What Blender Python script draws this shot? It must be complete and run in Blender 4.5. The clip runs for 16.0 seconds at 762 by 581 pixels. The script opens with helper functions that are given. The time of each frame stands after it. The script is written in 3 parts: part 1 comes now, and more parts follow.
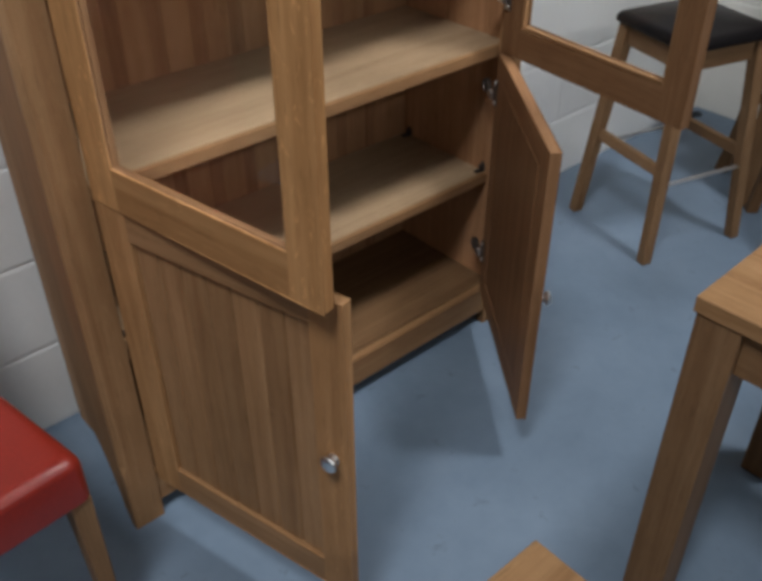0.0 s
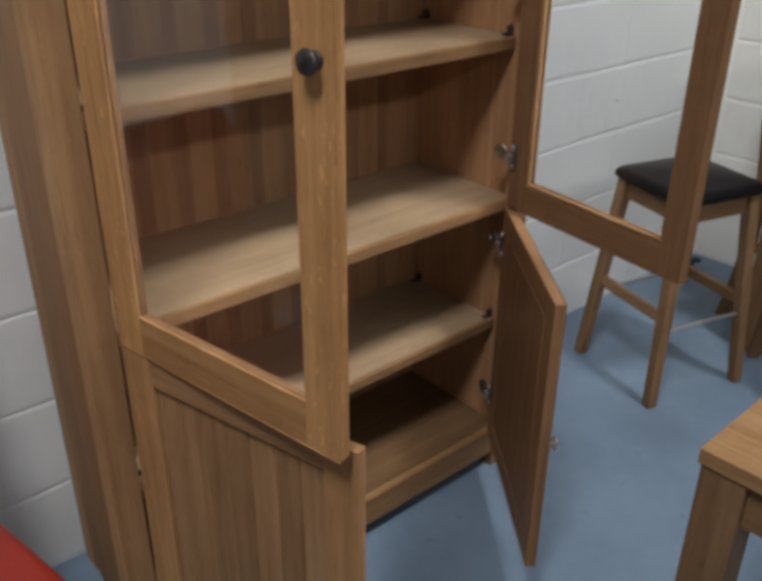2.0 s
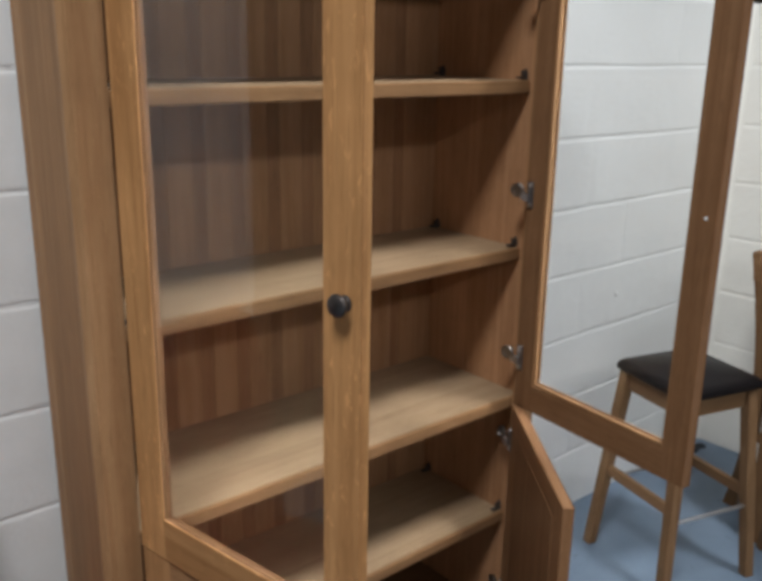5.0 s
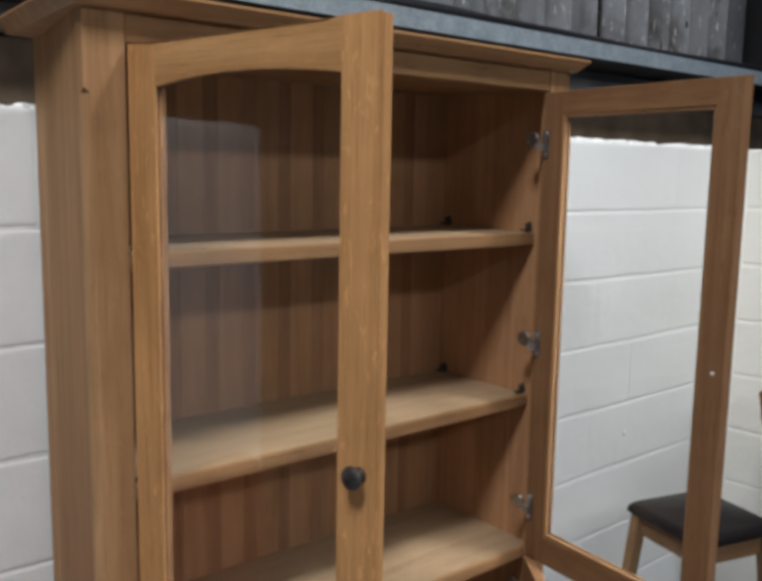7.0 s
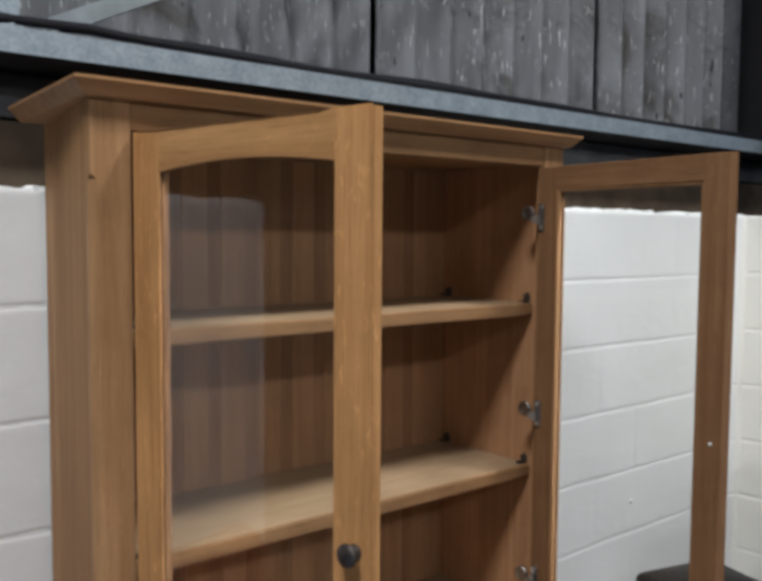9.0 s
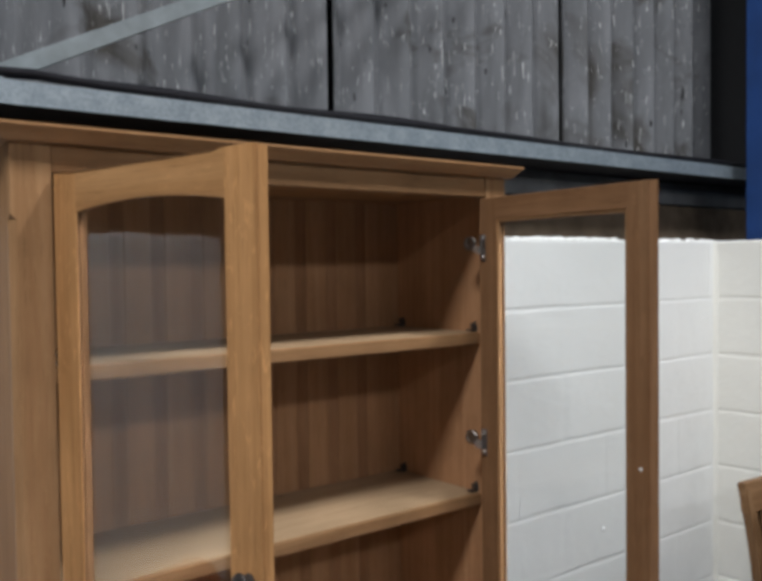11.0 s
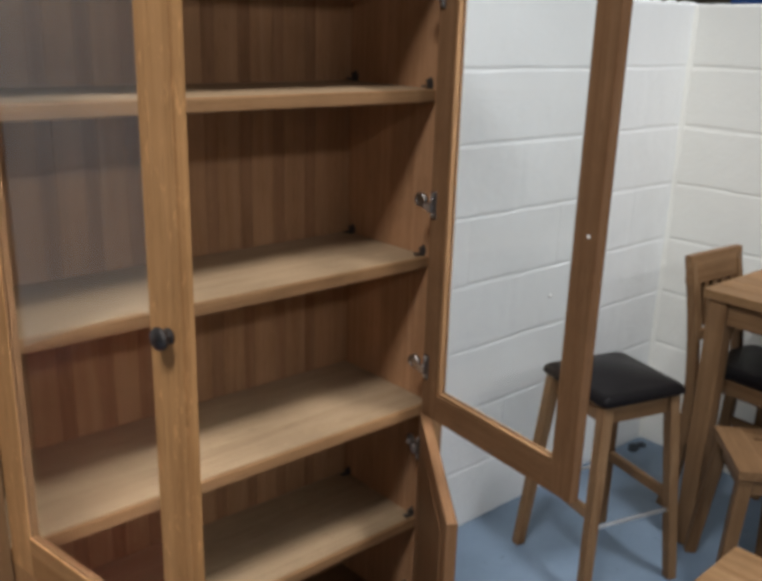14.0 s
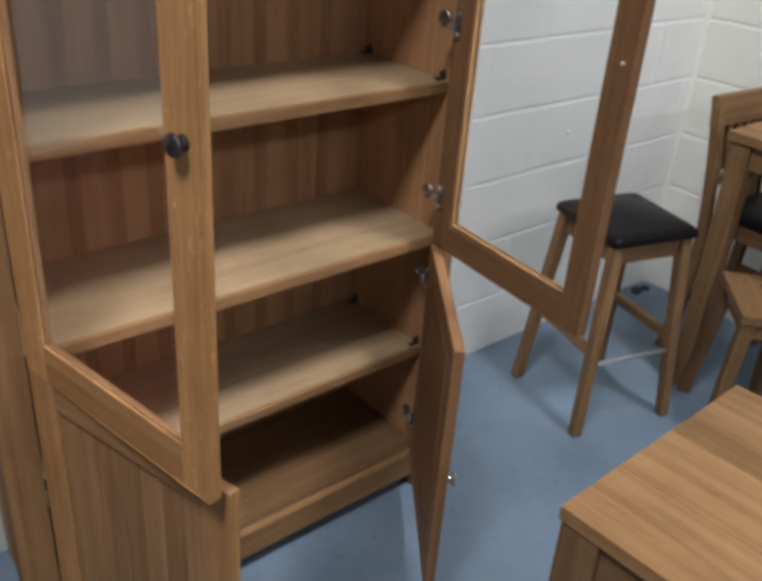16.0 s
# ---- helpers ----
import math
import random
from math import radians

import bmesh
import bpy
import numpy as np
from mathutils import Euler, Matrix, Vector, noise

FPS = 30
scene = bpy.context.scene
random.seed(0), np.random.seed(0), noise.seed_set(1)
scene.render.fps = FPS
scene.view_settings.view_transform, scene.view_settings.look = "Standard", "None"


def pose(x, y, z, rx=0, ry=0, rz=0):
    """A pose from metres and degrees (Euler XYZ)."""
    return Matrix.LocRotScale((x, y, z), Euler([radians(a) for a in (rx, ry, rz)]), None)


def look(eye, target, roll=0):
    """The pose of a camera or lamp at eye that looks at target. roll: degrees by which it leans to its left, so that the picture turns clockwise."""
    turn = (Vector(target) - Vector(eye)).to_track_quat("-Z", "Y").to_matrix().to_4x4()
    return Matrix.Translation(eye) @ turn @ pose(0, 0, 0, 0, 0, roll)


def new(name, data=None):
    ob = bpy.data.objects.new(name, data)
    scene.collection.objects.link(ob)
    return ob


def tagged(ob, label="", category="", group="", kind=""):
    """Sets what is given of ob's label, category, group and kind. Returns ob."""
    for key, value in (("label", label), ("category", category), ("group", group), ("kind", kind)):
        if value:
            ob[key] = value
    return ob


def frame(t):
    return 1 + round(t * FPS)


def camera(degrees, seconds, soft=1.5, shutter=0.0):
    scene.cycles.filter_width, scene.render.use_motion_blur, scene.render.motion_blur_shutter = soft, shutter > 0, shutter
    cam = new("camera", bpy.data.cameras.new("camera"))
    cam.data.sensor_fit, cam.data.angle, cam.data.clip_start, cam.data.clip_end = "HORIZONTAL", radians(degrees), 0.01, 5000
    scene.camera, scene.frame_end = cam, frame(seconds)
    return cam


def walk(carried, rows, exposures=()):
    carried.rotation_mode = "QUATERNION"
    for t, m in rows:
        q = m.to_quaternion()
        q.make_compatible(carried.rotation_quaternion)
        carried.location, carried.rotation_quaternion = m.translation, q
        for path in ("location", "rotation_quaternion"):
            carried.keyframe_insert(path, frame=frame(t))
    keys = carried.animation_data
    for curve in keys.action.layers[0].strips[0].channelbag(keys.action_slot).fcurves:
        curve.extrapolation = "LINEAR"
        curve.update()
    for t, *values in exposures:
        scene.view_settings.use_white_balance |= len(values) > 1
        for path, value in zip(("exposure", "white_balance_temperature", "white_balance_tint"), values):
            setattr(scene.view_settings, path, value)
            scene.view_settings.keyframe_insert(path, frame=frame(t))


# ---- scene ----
cam = camera(48.50, 16.0, soft=4.2)
PATH = [
    (0, (0.0100, -0.0138, 1.4673), (1.0734, 1.1986, 0.2844), -0.12),
    (0.5, (0.0067, -0.0163, 1.4787), (1.1003, 1.2210, 0.3504), 0.55),
    (1, (-0.0013, -0.0211, 1.4919), (1.1165, 1.2560, 0.4337), 0.11),
    (1.5, (-0.0162, -0.0248, 1.5106), (1.1217, 1.2915, 0.5245), 0.53),
    (2, (-0.0252, -0.0315, 1.5215), (1.1369, 1.3119, 0.6023), 0.47),
    (2.5, (-0.0349, -0.0390, 1.5348), (1.1421, 1.3307, 0.6753), 0.72),
    (3, (-0.0459, -0.0531, 1.5505), (1.1583, 1.3399, 0.7698), 0.88),
    (3.5, (-0.0537, -0.0666, 1.5619), (1.1626, 1.3516, 0.8481), 0.56),
    (4, (-0.0607, -0.0663, 1.5815), (1.1826, 1.3593, 0.9318), 0.88),
    (4.2, (-0.0659, -0.0660, 1.5898), (1.1793, 1.3665, 0.9591), 0.74),
    (6.3, (-0.0926, -0.0626, 1.6736), (1.1734, 1.4336, 1.2753), 1.79),
    (6.5, (-0.0936, -0.0615, 1.6762), (1.1843, 1.4330, 1.3108), 1.46),
    (7, (-0.0986, -0.0613, 1.6948), (1.1757, 1.4540, 1.4116), 1.05),
    (7.5, (-0.1077, -0.0658, 1.7131), (1.1703, 1.4599, 1.5155), 1.04),
    (8, (-0.1147, -0.0711, 1.7182), (1.1627, 1.4608, 1.5712), 1.15),
    (8.5, (-0.1146, -0.0781, 1.7192), (1.1655, 1.4537, 1.5974), 1.18),
    (8.7, (-0.1112, -0.0838, 1.7183), (1.1658, 1.4498, 1.5871), 0.78),
    (10.8, (-0.0135, -0.2056, 1.7186), (1.2267, 1.3617, 1.6445), -0.56),
    (11, (0.0002, -0.2151, 1.7201), (1.2480, 1.3467, 1.6593), -0.70),
    (11.5, (0.0269, -0.2314, 1.7207), (1.3173, 1.2938, 1.6268), 0.32),
    (12, (0.0519, -0.2229, 1.7185), (1.3044, 1.3222, 1.5091), 0.30),
    (12.5, (0.0592, -0.2168, 1.7170), (1.3325, 1.2943, 1.4083), 0.96),
    (13, (0.0666, -0.2017, 1.7122), (1.3449, 1.2819, 1.3059), 1.65),
    (13.5, (0.0805, -0.1786, 1.6942), (1.3497, 1.2847, 1.1963), 1.50),
    (14, (0.0885, -0.1730, 1.6880), (1.3434, 1.2650, 1.0901), 1.70),
    (14.5, (0.0906, -0.1688, 1.6809), (1.3245, 1.2443, 0.9876), 1.93),
    (15, (0.0901, -0.1644, 1.6709), (1.3068, 1.2180, 0.8908), 2.64),
    (15.5, (0.0889, -0.1520, 1.6583), (1.2816, 1.2027, 0.7966), 2.97),
    (16, (0.0887, -0.1414, 1.6519), (1.2549, 1.1769, 0.7021), 4.35),
]
walk(cam, [(t, look(eye, target, roll)) for t, eye, target, roll in PATH],
     [(0.0, -0.58), (2.0, -0.52), (4.0, -0.39), (6.5, -0.28), (10.8, -0.31), (13.5, -0.39), (16.0, -0.37)])

# ---- light: rows of fluorescent battens under the roof of the unit ----
world = bpy.data.worlds.new("world")
scene.world = world
world.use_nodes = True
world.node_tree.nodes["Background"].inputs[0].default_value = (0.75, 0.85, 1.0, 1)
world.node_tree.nodes["Background"].inputs[1].default_value = 0.01


def batten_row(x, y, z, width, length, watts, colour=(0.965, 0.985, 1.015)):
    data = bpy.data.lights.new("batten_row", "AREA")
    data.shape, data.size, data.size_y = "RECTANGLE", width, length
    data.energy, data.color = watts, colour
    ob = new("batten_row", data)
    ob.matrix_world = pose(x, y, z, 0, 0, 0)
    return ob


for bx, by, width, watts in ((-1.15, -0.22, 1.0, 195), (2.15, -0.28, 0.40, 135), (6.5, -0.25, 0.16, 38)):
    batten_row(bx, by, 4.6, width, 0.7, watts)
batten_row(0.2, -5.2, 4.6, 9.0, 0.8, 330)

# ---- materials ----


def nodes_of(name):
    m = bpy.data.materials.new(name)
    m.use_nodes = True
    t = m.node_tree
    return m, t.nodes, t.links, t.nodes["Principled BSDF"]


def add(n, kind, **values):
    node = n.new(kind)
    for key, value in values.items():
        if key in node.inputs:
            node.inputs[key].default_value = value
        else:
            node.operation = value
    return node


def ramp(n, stops):
    node = n.new("ShaderNodeValToRGB")
    e = node.color_ramp.elements
    while len(e) < len(stops):
        e.new(0.5)
    for k, (at, c) in enumerate(stops):
        e[k].position = at
        e[k].color = (*c, 1) if len(c) == 3 else c
    return node


def maths(n, l, op, a, b=None):
    node = n.new("ShaderNodeMath")
    node.operation = op
    for k, v in enumerate((a, b)):
        if v is None:
            continue
        if isinstance(v, (int, float)):
            node.inputs[k].default_value = v
        else:
            l.new(v, node.inputs[k])
    return node.outputs[0]


def bump(n, l, bsdf, height, strength, distance):
    b = add(n, "ShaderNodeBump", Strength=strength, Distance=distance)
    l.new(height, b.inputs["Height"])
    l.new(b.outputs[0], bsdf.inputs["Normal"])


def oak(name, along, across=None, stave=0.085, tint=(1, 1, 1), gloss=0.42, flecks=0.14, coarse=130.0, spread=0.40, figure=1.0):
    """Oiled oak with its grain along one axis of the part; staves glued side by side along the axis 'across'."""
    m, n, l, b = nodes_of(name)
    co = n.new("ShaderNodeTexCoord")
    info = n.new("ShaderNodeObjectInfo")
    shift = add(n, "ShaderNodeVectorMath", operation="SCALE", Scale=17.0)
    comb = n.new("ShaderNodeCombineXYZ")
    for k in range(3):
        l.new(info.outputs["Random"], comb.inputs[k])
    l.new(comb.outputs[0], shift.inputs[0])
    put = add(n, "ShaderNodeVectorMath", operation="ADD")
    l.new(co.outputs["Object"], put.inputs[0])
    l.new(shift.outputs[0], put.inputs[1])
    where = put.outputs[0]
    tone = info.outputs["Random"]
    if across is not None:
        sep = n.new("ShaderNodeSeparateXYZ")
        l.new(where, sep.inputs[0])
        cell = maths(n, l, "FLOOR", maths(n, l, "DIVIDE", sep.outputs[across], stave))
        white = n.new("ShaderNodeTexWhiteNoise")
        white.noise_dimensions = "1D"
        l.new(cell, white.inputs["W"])
        tone = white.outputs["Value"]
        jump = add(n, "ShaderNodeVectorMath", operation="SCALE", Scale=3.0)
        l.new(white.outputs["Color"], jump.inputs[0])
        put2 = add(n, "ShaderNodeVectorMath", operation="ADD")
        l.new(where, put2.inputs[0])
        l.new(jump.outputs[0], put2.inputs[1])
        where = put2.outputs[0]

    def grain(small, large, detail, distortion=0.0):
        mp = n.new("ShaderNodeMapping")
        s = [large] * 3
        s[along] = small
        mp.inputs["Scale"].default_value = s
        l.new(where, mp.inputs["Vector"])
        tex = add(n, "ShaderNodeTexNoise", Scale=1.0, Detail=detail, Roughness=0.6, Distortion=distortion)
        l.new(mp.outputs[0], tex.inputs["Vector"])
        return tex.outputs["Fac"]

    broad, fine, fleck = grain(1.3, 34.0, 5, 0.8), grain(9.0, 420.0, 3), grain(coarse * 0.3, coarse, 2, 1.6)
    pores = grain(16.0, 380.0, 2)
    mottle = add(n, "ShaderNodeTexNoise", Scale=7.0, Detail=3.0, Roughness=0.6)
    l.new(where, mottle.inputs["Vector"])
    cols = ramp(n, [(0.22, (0.196, 0.098, 0.044)), (0.46, (0.273, 0.147, 0.068)), (0.62, (0.322, 0.180, 0.087)), (0.82, (0.382, 0.228, 0.116))])
    l.new(maths(n, l, "ADD", 0.5 - 0.5 * figure, maths(n, l, "MULTIPLY", broad, figure)), cols.inputs[0])
    value = maths(n, l, "ADD", 0.88, maths(n, l, "ADD", maths(n, l, "MULTIPLY", maths(n, l, "SUBTRACT", tone, 0.5), spread), maths(n, l, "MULTIPLY", fine, 0.24)))
    value = maths(n, l, "ADD", value, maths(n, l, "MULTIPLY", maths(n, l, "SUBTRACT", mottle.outputs["Fac"], 0.5), 0.42))
    dark = ramp(n, [(0.30, (-0.0, 0, 0)), (0.40, (1, 1, 1))])
    l.new(pores, dark.inputs[0])
    value = maths(n, l, "MULTIPLY", value, maths(n, l, "ADD", 0.74, maths(n, l, "MULTIPLY", dark.outputs[0], 0.26)))
    rays = ramp(n, [(0.60, (0, 0, 0)), (0.70, (flecks, flecks, flecks))])
    l.new(fleck, rays.inputs[0])
    value = maths(n, l, "ADD", value, rays.outputs[0])
    mix = n.new("ShaderNodeMix")
    mix.data_type, mix.blend_type = "RGBA", "MULTIPLY"
    mix.inputs["Factor"].default_value = 1.0
    l.new(cols.outputs[0], mix.inputs["A"])
    l.new(value, mix.inputs["B"])
    mix2 = n.new("ShaderNodeMix")
    mix2.data_type, mix2.blend_type = "RGBA", "MULTIPLY"
    mix2.inputs["Factor"].default_value = 1.0
    l.new(mix.outputs["Result"], mix2.inputs["A"])
    mix2.inputs["B"].default_value = (*tint, 1)
    l.new(mix2.outputs["Result"], b.inputs["Base Color"])
    l.new(maths(n, l, "ADD", gloss - 0.08, maths(n, l, "MULTIPLY", fine, 0.22)), b.inputs["Roughness"])
    b.inputs["Specular IOR Level"].default_value = 0.10
    bump(n, l, b, fine, 0.25, 0.0006)
    return m


OX, OZ = oak("oak_grain_x", 0), oak("oak_grain_z", 2)
TOP_BOARD = oak("oak_grain_x_staves", 0, 1)
PALE_Z = oak("pale_door_oak_upright", 2, None, tint=(1.24, 1.19, 1.08), flecks=0.2, coarse=90.0)
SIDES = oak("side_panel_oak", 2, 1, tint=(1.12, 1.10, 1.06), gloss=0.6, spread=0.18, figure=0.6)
# lightened copy of the side oak: lamp light on the inner face, by tint
LIT_SIDE = oak("lit_side_panel_oak", 2, 1, tint=(1.37, 1.33, 1.44), spread=0.2, figure=0.7)
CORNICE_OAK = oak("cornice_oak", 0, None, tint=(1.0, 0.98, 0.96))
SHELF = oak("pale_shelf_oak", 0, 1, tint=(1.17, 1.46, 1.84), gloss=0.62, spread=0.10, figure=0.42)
# door oak again with shade put into the tint, for beads and right-hand doors
DEEP_SHADE = oak("deep_shaded_door_oak", 2, None, tint=(0.66, 0.63, 0.66))
SHADED_Z, SHADED_X = oak("shaded_door_oak_upright", 2, None, tint=(0.78, 0.74, 0.76)), oak("shaded_door_oak_rail", 0, None, tint=(0.78, 0.74, 0.76))
STRIPE = oak("dark_back_board_oak", 2, None, tint=(0.93, 0.90, 0.98), gloss=0.6, spread=0.10, figure=0.6)
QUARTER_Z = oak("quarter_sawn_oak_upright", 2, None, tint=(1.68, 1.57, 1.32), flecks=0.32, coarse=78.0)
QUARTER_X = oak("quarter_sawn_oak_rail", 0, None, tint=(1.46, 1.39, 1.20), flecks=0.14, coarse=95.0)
BACK = oak("back_panel_oak", 2, None, tint=(1.17, 1.16, 1.25), gloss=0.6, spread=0.10, figure=0.6)
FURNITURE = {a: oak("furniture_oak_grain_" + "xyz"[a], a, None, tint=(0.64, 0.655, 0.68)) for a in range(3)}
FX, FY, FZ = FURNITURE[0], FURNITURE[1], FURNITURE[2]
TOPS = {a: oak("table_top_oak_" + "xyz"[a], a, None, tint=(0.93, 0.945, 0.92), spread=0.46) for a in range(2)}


def plain(name, colour, rough, metal=0.0, mottled=0.15, scale=30.0, relief=0.0, coat=0.0, shine=0.5):
    m, n, l, b = nodes_of(name)
    co = n.new("ShaderNodeTexCoord")
    tex = add(n, "ShaderNodeTexNoise", Scale=scale, Detail=6.0, Roughness=0.6)
    l.new(co.outputs["Object"], tex.inputs["Vector"])
    lo, hi = (tuple(min(1, c * k) for c in colour) for k in (1 - mottled, 1 + mottled))
    cols = ramp(n, [(0.3, lo), (0.7, hi)])
    l.new(tex.outputs["Fac"], cols.inputs[0])
    l.new(cols.outputs[0], b.inputs["Base Color"])
    b.inputs["Roughness"].default_value, b.inputs["Metallic"].default_value = rough, metal
    b.inputs["Coat Weight"].default_value = coat
    b.inputs["Specular IOR Level"].default_value = shine
    if relief:
        bump(n, l, b, tex.outputs["Fac"], 0.5, relief)
    return m


def paint_white(name, hue=(1, 1, 1)):
    """Emulsion over concrete blocks: chalky, pitted, slightly soiled."""
    m, n, l, b = nodes_of(name)
    co = n.new("ShaderNodeNewGeometry")
    info = n.new("ShaderNodeObjectInfo")
    big = add(n, "ShaderNodeTexNoise", Scale=1.7, Detail=5.0, Roughness=0.6)
    small = add(n, "ShaderNodeTexNoise", Scale=75.0, Detail=7.0, Roughness=0.7)
    pits = add(n, "ShaderNodeTexVoronoi", Scale=140.0)
    lumps = add(n, "ShaderNodeTexNoise", Scale=13.0, Detail=3.0, Roughness=0.6)
    for t in (big, small, pits, lumps):
        l.new(co.outputs["Position"], t.inputs["Vector"])
    cols = ramp(n, [(at, tuple(c * k for c, k in zip(colour, hue))) for at, colour in ((0.28, (0.69, 0.692, 0.675)), (0.5, (0.785, 0.79, 0.775)), (0.75, (0.835, 0.84, 0.825)))])
    l.new(maths(n, l, "ADD", maths(n, l, "MULTIPLY", big.outputs["Fac"], 0.8), maths(n, l, "ADD", maths(n, l, "MULTIPLY", small.outputs["Fac"], 0.12), maths(n, l, "MULTIPLY", info.outputs["Random"], 0.02))), cols.inputs[0])
    l.new(cols.outputs[0], b.inputs["Base Color"])
    b.inputs["Roughness"].default_value = 0.6
    bump(n, l, b, maths(n, l, "ADD", maths(n, l, "MULTIPLY", lumps.outputs["Fac"], 2.6), maths(n, l, "ADD", small.outputs["Fac"], maths(n, l, "MULTIPLY", pits.outputs["Distance"], 0.15))), 0.5, 0.0022)
    return m


def paint_floor():
    """Blue-grey floor paint on concrete, scuffed and unevenly polished."""
    m, n, l, b = nodes_of("blue_floor_paint")
    co = n.new("ShaderNodeNewGeometry")
    big = add(n, "ShaderNodeTexNoise", Scale=2.3, Detail=6.0, Roughness=0.62, Distortion=0.4)
    dirt = add(n, "ShaderNodeTexNoise", Scale=14.0, Detail=8.0, Roughness=0.7)
    grit = add(n, "ShaderNodeTexNoise", Scale=160.0, Detail=4.0)
    for t in (big, dirt, grit):
        l.new(co.outputs["Position"], t.inputs["Vector"])
    cols = ramp(n, [(0.25, (0.108, 0.154, 0.210)), (0.5, (0.152, 0.208, 0.276)), (0.75, (0.196, 0.260, 0.336))])
    l.new(maths(n, l, "ADD", maths(n, l, "MULTIPLY", big.outputs["Fac"], 0.65), maths(n, l, "MULTIPLY", dirt.outputs["Fac"], 0.35)), cols.inputs[0])
    spots = ramp(n, [(0.60, (1, 1, 1)), (0.70, (0.66, 0.66, 0.65))])
    l.new(dirt.outputs["Fac"], spots.inputs[0])
    mix = n.new("ShaderNodeMix")
    mix.data_type, mix.blend_type = "RGBA", "MULTIPLY"
    mix.inputs["Factor"].default_value = 1.0
    l.new(cols.outputs[0], mix.inputs["A"])
    l.new(spots.outputs[0], mix.inputs["B"])
    l.new(mix.outputs["Result"], b.inputs["Base Color"])
    l.new(maths(n, l, "ADD", 0.34, maths(n, l, "MULTIPLY", dirt.outputs["Fac"], 0.3)), b.inputs["Roughness"])
    bump(n, l, b, maths(n, l, "ADD", grit.outputs["Fac"], maths(n, l, "MULTIPLY", big.outputs["Fac"], 2.0)), 0.25, 0.002)
    return m


def cement_sheet():
    """Old fibre-cement sheeting: grey, streaked with damp, flecked with white paint."""
    m, n, l, b = nodes_of("cement_sheet")
    co = n.new("ShaderNodeNewGeometry")
    mp = n.new("ShaderNodeMapping")
    mp.inputs["Scale"].default_value = (7.0, 7.0, 1.6)
    l.new(co.outputs["Position"], mp.inputs["Vector"])
    streak = add(n, "ShaderNodeTexNoise", Scale=1.0, Detail=7.0, Roughness=0.65, Distortion=0.5)
    l.new(mp.outputs[0], streak.inputs["Vector"])
    damp = add(n, "ShaderNodeTexNoise", Scale=1.9, Detail=4.0, Roughness=0.6, Distortion=1.0)
    l.new(co.outputs["Position"], damp.inputs["Vector"])
    mf = n.new("ShaderNodeMapping")
    mf.inputs["Scale"].default_value = (150.0, 150.0, 15.0)
    l.new(co.outputs["Position"], mf.inputs["Vector"])
    fleck = add(n, "ShaderNodeTexNoise", Scale=1.0, Detail=3.0, Roughness=0.6)
    l.new(mf.outputs[0], fleck.inputs["Vector"])
    cols = ramp(n, [(0.25, (0.084, 0.086, 0.091)), (0.5, (0.138, 0.141, 0.149)), (0.75, (0.196, 0.200, 0.211))])
    l.new(streak.outputs["Fac"], cols.inputs[0])
    wet = ramp(n, [(0.35, (0.36, 0.32, 0.27)), (0.45, (1, 1, 1))])
    l.new(damp.outputs["Fac"], wet.inputs[0])
    mix = n.new("ShaderNodeMix")
    mix.data_type, mix.blend_type = "RGBA", "MULTIPLY"
    mix.inputs["Factor"].default_value = 1.0
    l.new(cols.outputs[0], mix.inputs["A"])
    l.new(wet.outputs[0], mix.inputs["B"])
    spots = ramp(n, [(0.640, (0, 0, 0)), (0.685, (0.85, 0.85, 0.85))])
    l.new(fleck.outputs["Fac"], spots.inputs[0])
    mix2 = n.new("ShaderNodeMix")
    mix2.data_type = "RGBA"
    l.new(spots.outputs[0], mix2.inputs["Factor"])
    l.new(mix.outputs["Result"], mix2.inputs["A"])
    mix2.inputs["B"].default_value = (0.62, 0.63, 0.62, 1)
    mh = n.new("ShaderNodeMapping")
    mh.inputs["Scale"].default_value = (38.0, 38.0, 11.0)
    l.new(co.outputs["Position"], mh.inputs["Vector"])
    chip = add(n, "ShaderNodeTexNoise", Scale=1.0, Detail=1.0, Roughness=0.5)
    l.new(mh.outputs[0], chip.inputs["Vector"])
    chips = ramp(n, [(0.245, (0.06, 0.06, 0.06)), (0.265, (1, 1, 1))])
    l.new(chip.outputs["Fac"], chips.inputs[0])
    mix3 = n.new("ShaderNodeMix")
    mix3.data_type, mix3.blend_type = "RGBA", "MULTIPLY"
    mix3.inputs["Factor"].default_value = 1.0
    l.new(mix2.outputs["Result"], mix3.inputs["A"])
    l.new(chips.outputs[0], mix3.inputs["B"])
    l.new(mix3.outputs["Result"], b.inputs["Base Color"])
    b.inputs["Roughness"].default_value = 0.85
    bump(n, l, b, fleck.outputs["Fac"], 0.4, 0.002)
    return m


